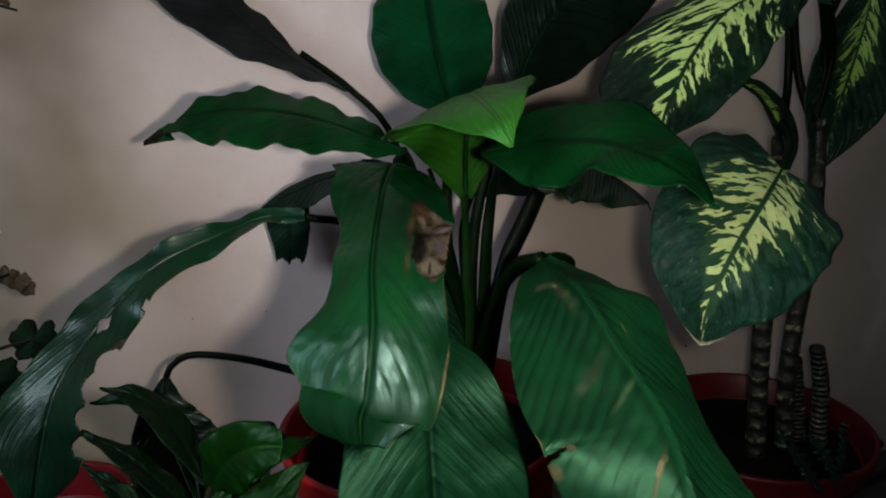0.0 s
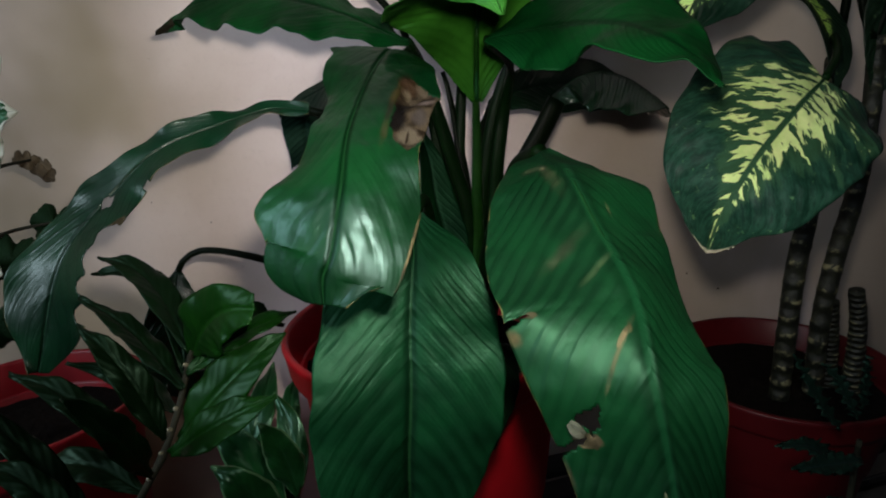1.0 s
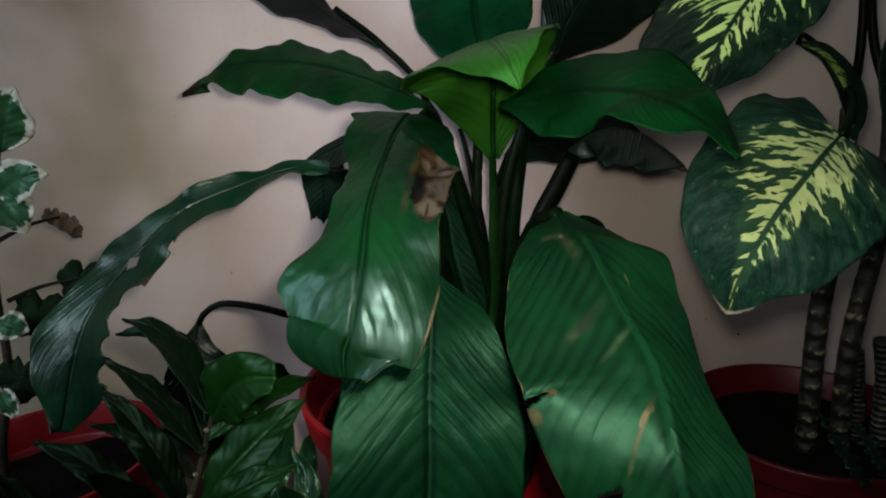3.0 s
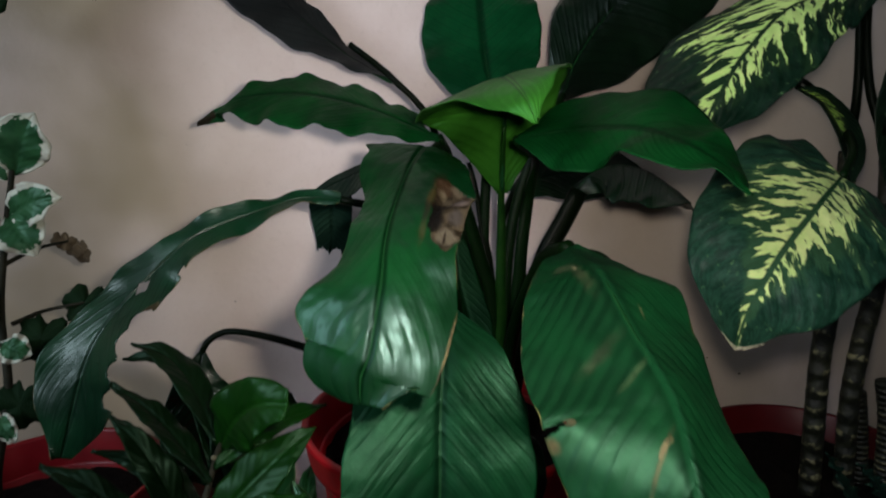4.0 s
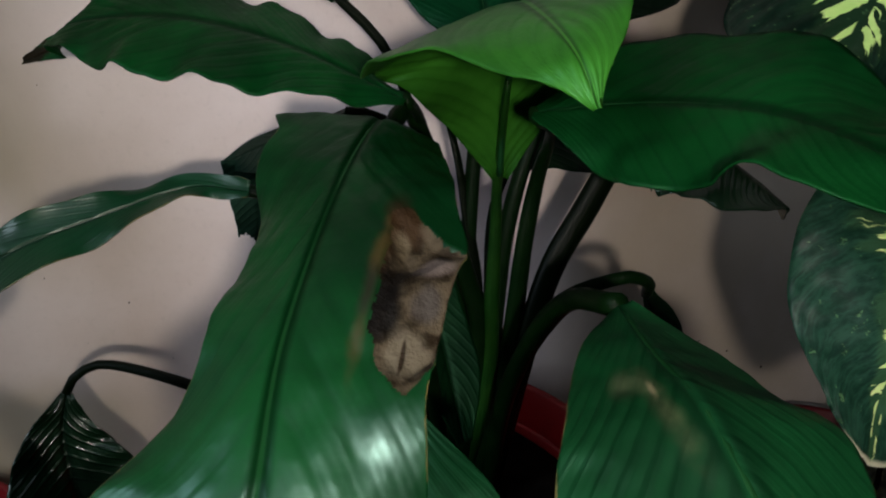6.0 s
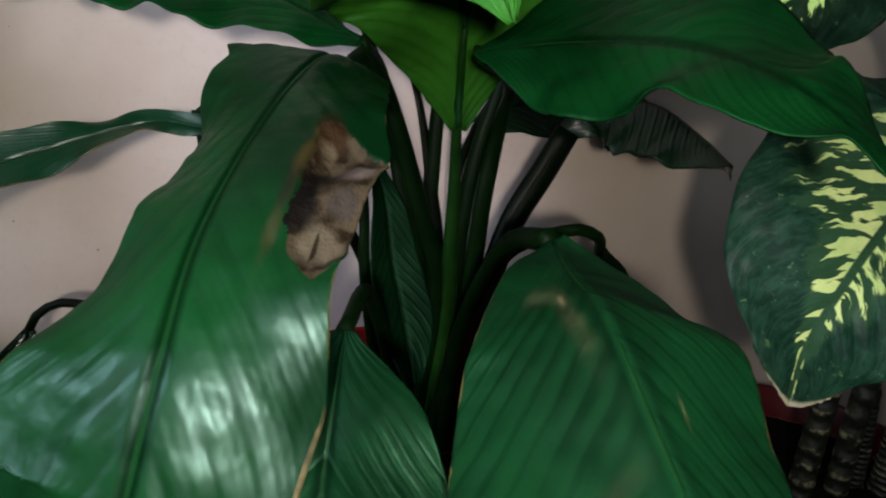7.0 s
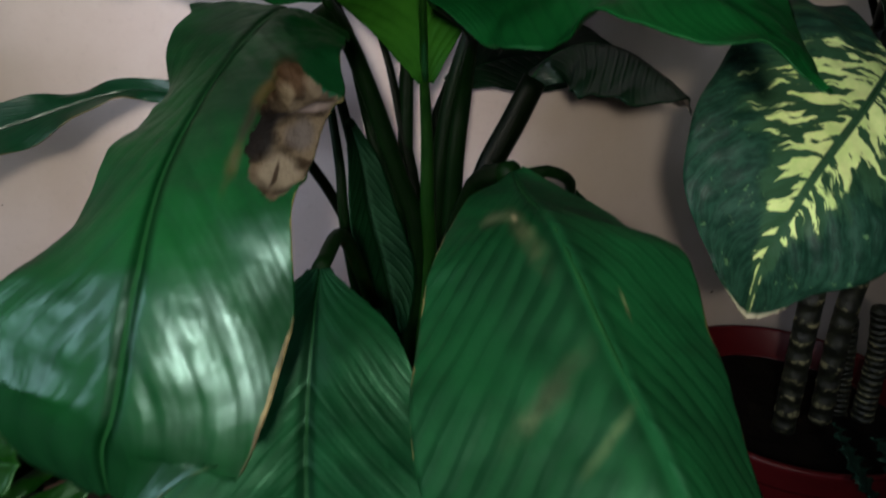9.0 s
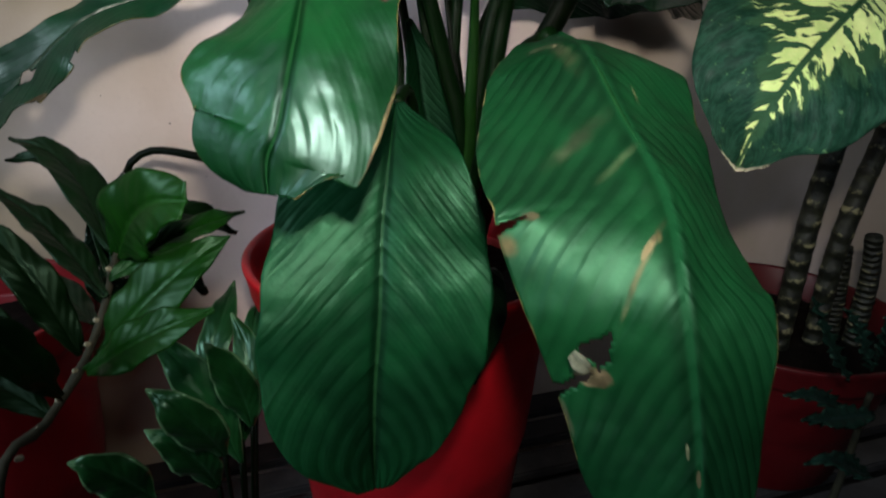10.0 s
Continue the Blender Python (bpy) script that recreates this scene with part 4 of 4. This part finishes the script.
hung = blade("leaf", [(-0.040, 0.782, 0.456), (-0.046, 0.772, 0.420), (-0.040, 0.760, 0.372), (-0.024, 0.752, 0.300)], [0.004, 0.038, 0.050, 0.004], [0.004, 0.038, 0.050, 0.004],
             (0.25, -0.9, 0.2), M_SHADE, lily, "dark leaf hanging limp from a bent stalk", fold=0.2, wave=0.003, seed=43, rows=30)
stalk([(0.225, 0.700, 0.34), (0.160, 0.690, 0.432), (0.087, 0.722, 0.461), (0.035, 0.752, 0.475), (-0.010, 0.780, 0.478), (-0.032, 0.785, 0.468), (-0.040, 0.782, 0.456)], hung, 0.0058, 0.0036, M_STALK_SHADE)

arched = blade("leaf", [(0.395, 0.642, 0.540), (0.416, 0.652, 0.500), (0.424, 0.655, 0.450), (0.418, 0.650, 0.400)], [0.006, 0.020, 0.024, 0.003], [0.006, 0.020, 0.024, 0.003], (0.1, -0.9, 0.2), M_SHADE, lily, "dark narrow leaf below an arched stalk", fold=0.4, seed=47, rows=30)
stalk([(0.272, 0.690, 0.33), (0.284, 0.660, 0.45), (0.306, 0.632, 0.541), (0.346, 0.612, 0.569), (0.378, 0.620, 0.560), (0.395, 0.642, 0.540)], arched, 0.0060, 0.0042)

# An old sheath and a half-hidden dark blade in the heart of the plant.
tube("sheath", [(0.286, 0.728, 0.33), (0.2909, 0.725, 0.5068), (0.2809, 0.730, 0.5951), (0.2741, 0.732, 0.6387), (0.2690, 0.735, 0.6600)], (0.0080, 0.0070, 0.0055, 0.0030), M_STALK_SHADE, lily, "broad sheathed stalk", steps=30, flat=0.55, sides=14)
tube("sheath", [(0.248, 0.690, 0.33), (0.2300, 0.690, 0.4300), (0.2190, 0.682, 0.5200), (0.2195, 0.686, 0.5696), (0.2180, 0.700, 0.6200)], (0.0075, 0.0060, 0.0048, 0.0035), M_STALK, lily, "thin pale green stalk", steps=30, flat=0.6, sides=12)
heart = blade("leaf", [(0.2330, 0.705, 0.600), (0.2372, 0.690, 0.5701), (0.2390, 0.680, 0.5314), (0.2432, 0.660, 0.4951), (0.2450, 0.630, 0.4500)], [0.004, 0.014, 0.020, 0.022, 0.006], [0.004, 0.016, 0.022, 0.022, 0.006], (0.2, -0.95, 0.2), M_HEART_SHADE, lily, "dark half-hidden leaf in the heart of the plant", fold=0.25, seed=51, rows=40, cols=10, rib=0.0016)
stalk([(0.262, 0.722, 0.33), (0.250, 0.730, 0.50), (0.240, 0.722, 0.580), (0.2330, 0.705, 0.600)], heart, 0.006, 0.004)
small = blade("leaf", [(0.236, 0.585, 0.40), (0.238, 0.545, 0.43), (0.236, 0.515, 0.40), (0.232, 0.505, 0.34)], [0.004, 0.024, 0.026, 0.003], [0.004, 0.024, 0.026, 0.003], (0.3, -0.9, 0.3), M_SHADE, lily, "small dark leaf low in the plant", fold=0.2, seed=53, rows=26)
stalk([(0.260, 0.680, 0.33), (0.245, 0.63, 0.37), (0.236, 0.585, 0.40)], small, 0.004, 0.003)
tube("bud", [(0.271, 0.728, 0.452), (0.268, 0.722, 0.462), (0.273, 0.718, 0.472)], (0.003, 0.006, 0.003), M_DRY, lily, "pale dried bud", steps=8)

# ---- dumb cane ----
dumb = thing("potted_dumb_cane", (0.765, 0.71, 0), "dumb cane with yellow-feathered leaves on ringed canes in a red pot", "potted plant")
pot(dumb, (0.765, 0.71, 0.0), 0.165, 0.225, 2, material=M_RED_SHADE)
for path, r in (([(0.752, 0.690, 0.165), (0.739, 0.680, 0.320), (0.740, 0.680, 0.390), (0.747, 0.680, 0.453), (0.764, 0.688, 0.560), (0.787, 0.708, 0.655)], 0.0125),
                ([(0.808, 0.685, 0.165), (0.798, 0.680, 0.306), (0.808, 0.680, 0.398), (0.821, 0.678, 0.480), (0.820, 0.674, 0.580), (0.811, 0.673, 0.680)], 0.012),
                ([(0.842, 0.690, 0.165), (0.832, 0.690, 0.262), (0.824, 0.690, 0.320)], 0.012),
                ([(0.866, 0.672, 0.165), (0.856, 0.668, 0.275), (0.840, 0.668, 0.342)], 0.012)):
    tube("cane", path, (r * 1.08, r, r * 0.85), M_CANE, dumb, "ringed cane with pale leaf scars", steps=70, sides=14, rings=19 if len(path) > 3 else 8, ring=0.07, seed=r * 300)
low = blade("leaf", [(0.6091, 0.5593, 0.6380), (0.5419, 0.5222, 0.6168), (0.4807, 0.5020, 0.5763), (0.4386, 0.4891, 0.5325), (0.4099, 0.4696, 0.5103)],
            [0.0513, 0.0820, 0.0896, 0.0849, 0.0630, 0.0129], [0.0468, 0.0731, 0.0777, 0.0723, 0.0577, 0.0153], [(-0.15, -0.82, 0.55), (-0.33, -0.76, 0.57), (-0.51, -0.73, 0.46)], M_DUMB, dumb,
            "broad leaf feathered with yellow-green", fold=0.180, cup=-0.180, crinkle=0.0016, wave=0.003, waves=3, seed=61, rib=0.0024, ripple=0.0003, ribs=14, curl=-0.05)
stalk([(0.7891, 0.7113, 0.655), (0.7271, 0.6613, 0.68), (0.6571, 0.5913, 0.66), (0.6091, 0.5593, 0.638)], low, 0.006, 0.004)
high = blade("leaf", [(0.6578, 0.6060, 0.8327), (0.5756, 0.6044, 0.8097), (0.5114, 0.5899, 0.7633), (0.4672, 0.5729, 0.7194), (0.4265, 0.5455, 0.6860)],
             [0.0181, 0.0497, 0.0724, 0.0867, 0.0707, 0.0083], [0.0304, 0.0574, 0.0643, 0.0611, 0.0464, 0.0087], [(-0.53, -0.45, 0.72), (-0.54, -0.54, 0.65)], M_DUMB_WIDE, dumb,
             "leaf feathered with yellow-green, hanging forward", fold=0.085, cup=-0.195, wave=0.003, waves=3, seed=67, rib=0.0024, ripple=0.0008, ribs=14)
stalk([(0.8119, 0.6731, 0.676), (0.8071, 0.6666, 0.7714), (0.7408, 0.637, 0.8517), (0.6578, 0.606, 0.8327)], high, 0.006, 0.004, M_STALK_SHADE)
top = blade("leaf", [(0.760, 0.632, 0.826), (0.690, 0.638, 0.872), (0.630, 0.650, 0.902), (0.572, 0.670, 0.914)], [0.018, 0.048, 0.046, 0.003], [0.018, 0.048, 0.046, 0.003], (-0.05, -0.85, 0.5), M_DUMB, dumb,
            "upper leaf feathered with yellow-green", fold=0.08, wave=0.003, seed=71, ripple=0.0008, ribs=13)
stalk([(0.805, 0.672, 0.675), (0.812, 0.660, 0.76), (0.760, 0.632, 0.826)], top, 0.005, 0.004, M_STALK_SHADE)
slim = blade("leaf", [(0.668, 0.680, 0.735), (0.690, 0.662, 0.716), (0.704, 0.642, 0.672), (0.696, 0.622, 0.622)], [0.004, 0.024, 0.028, 0.004], [0.004, 0.024, 0.028, 0.004], (0.25, -0.9, 0.35), M_DUMB_DARK, dumb, "narrow dark leaf with a yellow middle", fold=0.25, seed=73, rows=30)
stalk([(0.787, 0.708, 0.655), (0.730, 0.700, 0.72), (0.690, 0.695, 0.745), (0.668, 0.680, 0.735)], slim, 0.004, 0.003, M_STALK_SHADE)
side_leaf = blade("leaf", [(0.890, 0.662, 0.860), (0.862, 0.660, 0.770), (0.832, 0.660, 0.690), (0.812, 0.668, 0.606)], [0.012, 0.050, 0.052, 0.003], [0.012, 0.055, 0.058, 0.003], (-0.3, -0.9, 0.2), M_DUMB_DARK, dumb, "dark leaf with a yellow middle hanging beside the canes", fold=0.1, seed=79)
stalk([(0.800, 0.672, 0.675), (0.840, 0.690, 0.80), (0.875, 0.675, 0.875), (0.890, 0.662, 0.860)], side_leaf, 0.005, 0.004, M_STALK_SHADE)
for path in ([(0.787, 0.708, 0.655), (0.772, 0.690, 0.73), (0.770, 0.695, 0.83), (0.760, 0.700, 0.95)], [(0.800, 0.672, 0.675), (0.790, 0.690, 0.74), (0.788, 0.700, 0.84), (0.800, 0.700, 0.98)]):
    tube("petiole", path, (0.006, 0.005, 0.004), M_STALK_SHADE, dumb, steps=20)

# Blue-green toothed plant low beside the dumb cane.
fern = thing("small_toothed_plant", (0.62, 0.47, 0), "small plant with narrow blue-green toothed leaves", "plant")
for k, pts in enumerate(([(0.628, 0.480, 0.231), (0.559, 0.470, 0.287), (0.501, 0.460, 0.309)], [(0.601, 0.450, 0.276), (0.545, 0.440, 0.291), (0.489, 0.430, 0.308)], [(0.625, 0.450, 0.198), (0.552, 0.440, 0.244), (0.520, 0.440, 0.246)],
                         [(0.631, 0.500, 0.272), (0.582, 0.500, 0.333), (0.553, 0.500, 0.376)], [(0.627, 0.480, 0.298), (0.590, 0.480, 0.350), (0.568, 0.480, 0.373)], [(0.66, 0.50, 0.29), (0.64, 0.49, 0.34), (0.625, 0.48, 0.37)])):
    blade("leaf", pts, [0.003, 0.010, 0.008, 0.0008], [0.003, 0.010, 0.008, 0.0008], (-0.2, -0.6, 0.8), M_FERN, fern, fold=0.2, wave=0.004, waves=7, seed=80 + k, rows=26, cols=5,
          keep=lambda u, v: abs(v) < 0.72 + 0.28 * abs(math.sin(u * 34)))
tube("stem", [(0.655, 0.50, 0.0), (0.65, 0.49, 0.15), (0.635, 0.48, 0.27)], (0.004, 0.004, 0.003), M_WOODY, fern)

# ---- shrub in front of the pots ----
shrub = thing("leafy_shrub", (-0.06, 0.40, 0), "leafy green shrub with pointed leaves on a woody branch", "plant")
tube("branch", [(-0.075, 0.370, 0.0), (-0.068, 0.390, 0.22), (-0.049, 0.420, 0.388), (-0.033, 0.450, 0.404), (-0.018, 0.475, 0.421), (-0.009, 0.500, 0.439), (0.001, 0.510, 0.467), (0.010, 0.510, 0.492)], (0.0036, 0.0030, 0.0020), M_WOODY, shrub, steps=60, sides=10, rings=16, ring=0.3)
def bow_leaf(root, tip, bow, width, facing, material, parent, seed, blunt=0.0, **more):
    """A small pointed leaf whose midrib bows from its root to its tip."""
    r, t, b = np.array(root), np.array(tip), np.array(bow)
    sides = [0.002, width, width * 0.92, 0.001 + width * blunt]
    return blade("leaf", [r, r + (t - r) / 3 + b, r + (t - r) / 1.5 + b, t], sides, sides, facing, material, parent, seed=seed, **more)


SHRUB = dict(parent=shrub, fold=0.3, cup=-0.2, wave=0.002, waves=3, rows=28, cols=8, ripple=0.0001)
for at in ((-0.049, 0.420, 0.388), (-0.040, 0.436, 0.397), (-0.033, 0.450, 0.404), (-0.025, 0.462, 0.412), (-0.018, 0.475, 0.421), (-0.013, 0.488, 0.430), (-0.009, 0.500, 0.439), (0.001, 0.510, 0.467)):
    x, y, z = at
    tube("bud", [(x - 0.001, y - 0.001, z - 0.0005), (x - 0.002, y - 0.0032, z + 0.001), (x - 0.0022, y - 0.0050, z + 0.0025)], (0.0016, 0.0017, 0.0006), M_BUD, shrub, "small pale bud", steps=8, sides=8)
bow_leaf((0.004, 0.51, 0.474), (0.054, 0.462, 0.52), (-0.002, -0.003, 0.012), 0.022, (-0.2, -0.85, 0.5), M_SHRUB, seed=100, blunt=0.4, **SHRUB)
bow_leaf((-0.009, 0.48, 0.426), (0.071, 0.486, 0.49), (0.004, -0.006, 0.01), 0.017, (-0.3, -0.7, 0.6), M_SHRUB, seed=101, **SHRUB)
bow_leaf((-0.014, 0.47, 0.421), (0.061, 0.45, 0.461), (0.004, -0.007, 0.008), 0.013, (-0.3, -0.6, 0.7), M_SHRUB, seed=102, **SHRUB)
bow_leaf((0, 0.5, 0.464), (0.08, 0.498, 0.5), (-0.001, 0.011, 0.001), 0.009, (-0.3, -0.6, 0.7), M_SHRUB, seed=103, **SHRUB)
bow_leaf((-0.016, 0.475, 0.43), (-0.06, 0.5, 0.511), (0.003, -0.003, 0.009), 0.01092, (0.5, -0.7, 0.5), M_SHRUB_SHADE, seed=104, **SHRUB)
bow_leaf((-0.004, 0.5, 0.453), (-0.084, 0.59, 0.502), (-0.001, 0.01, 0.004), 0.01014, (0.4, -0.5, 0.7), M_SHRUB_SHADE, seed=105, **SHRUB)
bow_leaf((0.002, 0.51, 0.478), (-0.067, 0.6, 0.531), (0.005, 0.01, 0.011), 0.0117, (0.4, -0.6, 0.6), M_SHRUB_SHADE, seed=106, **SHRUB)
bow_leaf((-0.025, 0.46, 0.414), (-0.05, 0.42, 0.5), (0.004, -0.005, 0.006), 0.01092, (0.6, -0.6, 0.4), M_SHRUB_SHADE, seed=107, **SHRUB)
bow_leaf((0.006, 0.512, 0.485), (0.07, 0.57, 0.46), (-0.001, 0.007, 0.012), 0.0117, (0, -0.6, 0.8), M_SHRUB_SHADE, seed=108, **SHRUB)
bow_leaf((-0.03, 0.455, 0.405), (-0.11, 0.485, 0.415), (0, 0.005, 0.012), 0.01092, (0, -0.5, 0.8), M_SHRUB_SHADE, seed=109, **SHRUB)
bow_leaf((0, 0.508, 0.46), (0.04, 0.6, 0.4), (0.002, 0.004, 0.01), 0.01248, (-0.3, -0.8, 0.5), M_SHRUB_SHADE, seed=110, **SHRUB)
bow_leaf((-0.036, 0.468, 0.425), (-0.106, 0.5, 0.484), (0.001, 0.001, 0.011), 0.00936, (0.4, -0.6, 0.6), M_SHRUB_SHADE, seed=111, **SHRUB)
bow_leaf((-0.058, 0.44, 0.385), (-0.118, 0.47, 0.484), (0.001, 0.002, 0.007), 0.01014, (0.5, -0.6, 0.5), M_SHRUB_SHADE, seed=112, **SHRUB)
bow_leaf((-0.018, 0.488, 0.428), (-0.08, 0.562, 0.49), (0, 0.003, 0.006), 0.0078, (0.4, -0.6, 0.6), M_SHRUB_SHADE, seed=113, **SHRUB)
bow_leaf((-0.012, 0.5, 0.436), (-0.1, 0.58, 0.452), (-0.002, 0.023, -0.005), 0.01014, (0.2, -0.7, 0.6), M_SHRUB_SHADE, seed=114, **SHRUB)
bow_leaf((-0.06, 0.425, 0.4), (-0.116, 0.45, 0.45), (0.001, 0.003, 0.013), 0.00936, (0.3, -0.6, 0.7), M_SHRUB_SHADE, seed=115, **SHRUB)
bow_leaf((-0.004, 0.52, 0.45), (-0.08, 0.62, 0.512), (0.016, 0.01, 0.023), 0.00936, (0.2, -0.6, 0.7), M_SHRUB_SHADE, seed=116, **SHRUB)

# Low plant with pale-edged leaves between the pots.
edged = thing("low_pale_edged_plant", (0.03, 0.58, 0), "low plant with glossy pale-edged oval leaves", "plant")
def edged_leaf(root, tip, bow, width, seed):
    """An oval leaf on a thin stalk that rises from the heart of the plant."""
    ob = bow_leaf(root, tip, bow, width, (-0.15, -0.75, 0.6), M_PALE_EDGE, edged, seed, fold=0.15, cup=-0.25, wave=0.002, waves=2.5, rows=30, cols=8, ripple=0.0001, crinkle=0.0004)
    x, y, z = root
    tube("petiole", [(0.028 + 0.2 * x, 0.464 + 0.2 * y, 0.0), (0.014 + 0.6 * x, 0.232 + 0.6 * y, z * 0.6), root], (0.0026, 0.0022, 0.0018), M_STALK_SHADE, ob, steps=14, sides=7)


edged_leaf((0.011, 0.66, 0.264), (0.051, 0.735, 0.348), (0.001, -0.013, 0.011), 0.01482, 130)
edged_leaf((0.063, 0.56, 0.295), (0.039, 0.548, 0.385), (0.002, -0.002, 0.009), 0.01482, 131)
edged_leaf((0.062, 0.7, 0.242), (0.075, 0.77, 0.309), (-0.005, 0, 0.01), 0.01092, 132)
edged_leaf((0.043, 0.53, 0.295), (0.001, 0.52, 0.372), (0.001, -0.015, 0.018), 0.01638, 133)
edged_leaf((0.002, 0.48, 0.313), (-0.036, 0.47, 0.361), (-0.002, -0.005, 0.012), 0.01404, 134)
edged_leaf((0.048, 0.58, 0.243), (-0.017, 0.63, 0.355), (0.001, 0.005, 0.014), 0.01872, 135)
edged_leaf((0.05, 0.6, 0.25), (0.05, 0.66, 0.35), (0.011, -0.005, 0.01), 0.01404, 136)
edged_leaf((0.03, 0.56, 0.24), (-0.012, 0.545, 0.32), (0.003, -0.01, 0.015), 0.0156, 137)

# ---- variegated plant in the further pot ----
pale = thing("potted_variegated_plant", (-0.215, 0.76, 0), "straggly plant with cream-margined leaves in a red pot", "potted plant")
pot(pale, (-0.215, 0.76, 0.0), 0.126, 0.340, 3, material=M_RED_HALF_SHADE)
tube("stem", [(-0.235, 0.735, 0.28), (-0.234, 0.725, 0.362), (-0.217, 0.740, 0.449), (-0.220, 0.760, 0.527), (-0.210, 0.770, 0.600), (-0.191, 0.770, 0.681)], (0.0055, 0.004, 0.0026), M_WOODY, pale, steps=40)
CREAM = dict(facing=(0.2, -0.9, 0.3), material=M_CREAM, parent=pale, fold=0.1, wave=0.003, waves=3, rows=24, cols=8, ripple=0.0003)
bow_leaf((-0.192, 0.77, 0.664), (-0.164, 0.76, 0.724), (0, -0.004, 0.007), 0.026, seed=150, **CREAM)
bow_leaf((-0.204, 0.77, 0.624), (-0.148, 0.75, 0.642), (0.003, -0.007, 0.005), 0.02, seed=151, **CREAM)
bow_leaf((-0.204, 0.77, 0.624), (-0.176, 0.75, 0.586), (0.002, -0.009, 0.002), 0.022, seed=152, **CREAM)
bow_leaf((-0.21, 0.765, 0.62), (-0.25, 0.745, 0.62), (-0, -0.005, 0.006), 0.015, seed=153, **CREAM)
bow_leaf((-0.216, 0.742, 0.5), (-0.19, 0.735, 0.488), (-0.002, -0.003, 0.003), 0.014, seed=154, **CREAM)
bow_leaf((-0.225, 0.73, 0.43), (-0.205, 0.71, 0.41), (0, -0.005, 0.005), 0.01, seed=155, **CREAM)
bow_leaf((-0.2, 0.77, 0.66), (-0.245, 0.76, 0.72), (-0.003, 0, 0.01), 0.018, seed=156, **CREAM)


def lobed(at, radius, facing, material, parent, lobes=7, seed=0, label=""):
    """A round leaf with scalloped lobes, cupped towards its stalk."""
    rng = random.Random(seed)
    n = unit(np.array(facing, dtype=float))
    a = unit(np.cross(n, (0.2, 0.1, 1.0)))
    b = np.cross(n, a)
    rings, sides = 7, 84
    verts, uvs, faces = [], [], []
    ph = rng.uniform(0, 6)
    for i in range(rings + 1):
        for k in range(sides):
            t = k / sides * 6.28318
            edge = 1 - 0.16 * abs(math.sin(t * lobes / 2 + ph)) ** 3 - 0.05 * abs(math.sin(t * lobes * 1.5)) - 0.4 * math.exp(-((t - 4.7) / 0.18) ** 2)
            f = i / rings
            r = radius * f * edge
            z = 0.12 * radius * f * f * math.sin(t * lobes / 2 + ph) + 0.18 * radius * f * f + 0.05 * radius * math.sin(3 * t + ph) * f
            verts.append(np.array(at) + a * r * math.cos(t) + b * r * math.sin(t) - n * z)
            uvs.append((f, 0.5 + 0.5 * f * math.sin(t * lobes / 2 + ph)))
    for i in range(rings):
        for k in range(sides):
            k2 = (k + 1) % sides
            faces.append((i * sides + k, i * sides + k2, (i + 1) * sides + k2, (i + 1) * sides + k))
    count = len(verts)
    faces += [tuple(v + count for v in reversed(f)) for f in faces]
    verts += [v - n * 0.0006 for v in verts]
    for k in range(sides):
        k2 = (k + 1) % sides
        j = rings * sides
        faces.append((j + k, j + k2, count + j + k2, count + j + k))
    return link("leaf", [v.tolist() for v in verts], faces, material, parent, label, uvs + uvs)


for k, (at, r, facing) in enumerate((((-0.063, 0.832, 0.944), 0.040, (0.15, -0.9, -0.1)), ((-0.045, 0.836, 0.940), 0.028, (0.3, -0.9, 0.1)), ((-0.175, 0.80, 0.962), 0.046, (-0.1, -0.9, 0.2)), ((-0.215, 0.81, 0.855), 0.036, (-0.1, -0.9, 0.2)), ((-0.215, 0.80, 0.925), 0.034, (0, -1, 0.3)),
                                     ((-0.185, 0.752, 0.500), 0.028, (0.1, -0.8, 0.3)), ((-0.150, 0.778, 0.527), 0.024, (0, -0.8, 0.4)), ((-0.232, 0.74, 0.545), 0.022, (0, -1, 0.2)), ((-0.205, 0.73, 0.44), 0.026, (0, -1, 0.2)))):
    lobed(at, r, facing, M_GERANIUM, pale, 6 + k % 3, 170 + k, "dark lobed leaf")
for path in ([(-0.20, 0.775, 0.66), (-0.235, 0.79, 0.78), (-0.222, 0.80, 0.890), (-0.159, 0.81, 0.930), (-0.105, 0.822, 0.953), (-0.063, 0.834, 0.946)], [(-0.222, 0.80, 0.890), (-0.21, 0.80, 0.93), (-0.175, 0.803, 0.960)],
             [(-0.235, 0.79, 0.78), (-0.219, 0.815, 0.845), (-0.155, 0.845, 0.858), (-0.120, 0.860, 0.851)], [(-0.213, 0.768, 0.576), (-0.190, 0.788, 0.587), (-0.166, 0.808, 0.590)], [(-0.213, 0.762, 0.515), (-0.185, 0.770, 0.524), (-0.150, 0.779, 0.527)]):
    tube("twig", path, (0.0026, 0.002, 0.0014), M_WOODY, pale, steps=30, sides=7)
for k, at in enumerate(((-0.166, 0.808, 0.588), (-0.158, 0.810, 0.582), (-0.172, 0.806, 0.592), (-0.155, 0.810, 0.573), (-0.163, 0.808, 0.578))):
    lobed(at, 0.010, (random.Random(k).uniform(-0.6, 0.6), -0.8, random.Random(k + 9).uniform(-0.5, 0.6)), M_DRY, pale, 5, 190 + k, "withered brown flower petal")
blade("leaf", [(-0.150, 0.848, 0.858), (-0.138, 0.852, 0.864), (-0.125, 0.858, 0.856)], [0.002, 0.006, 0.002], [0.002, 0.006, 0.002], (0, -0.8, 0.5), M_DRY, pale, "withered brown leaf", fold=0.5, seed=199, rows=16, cols=4)
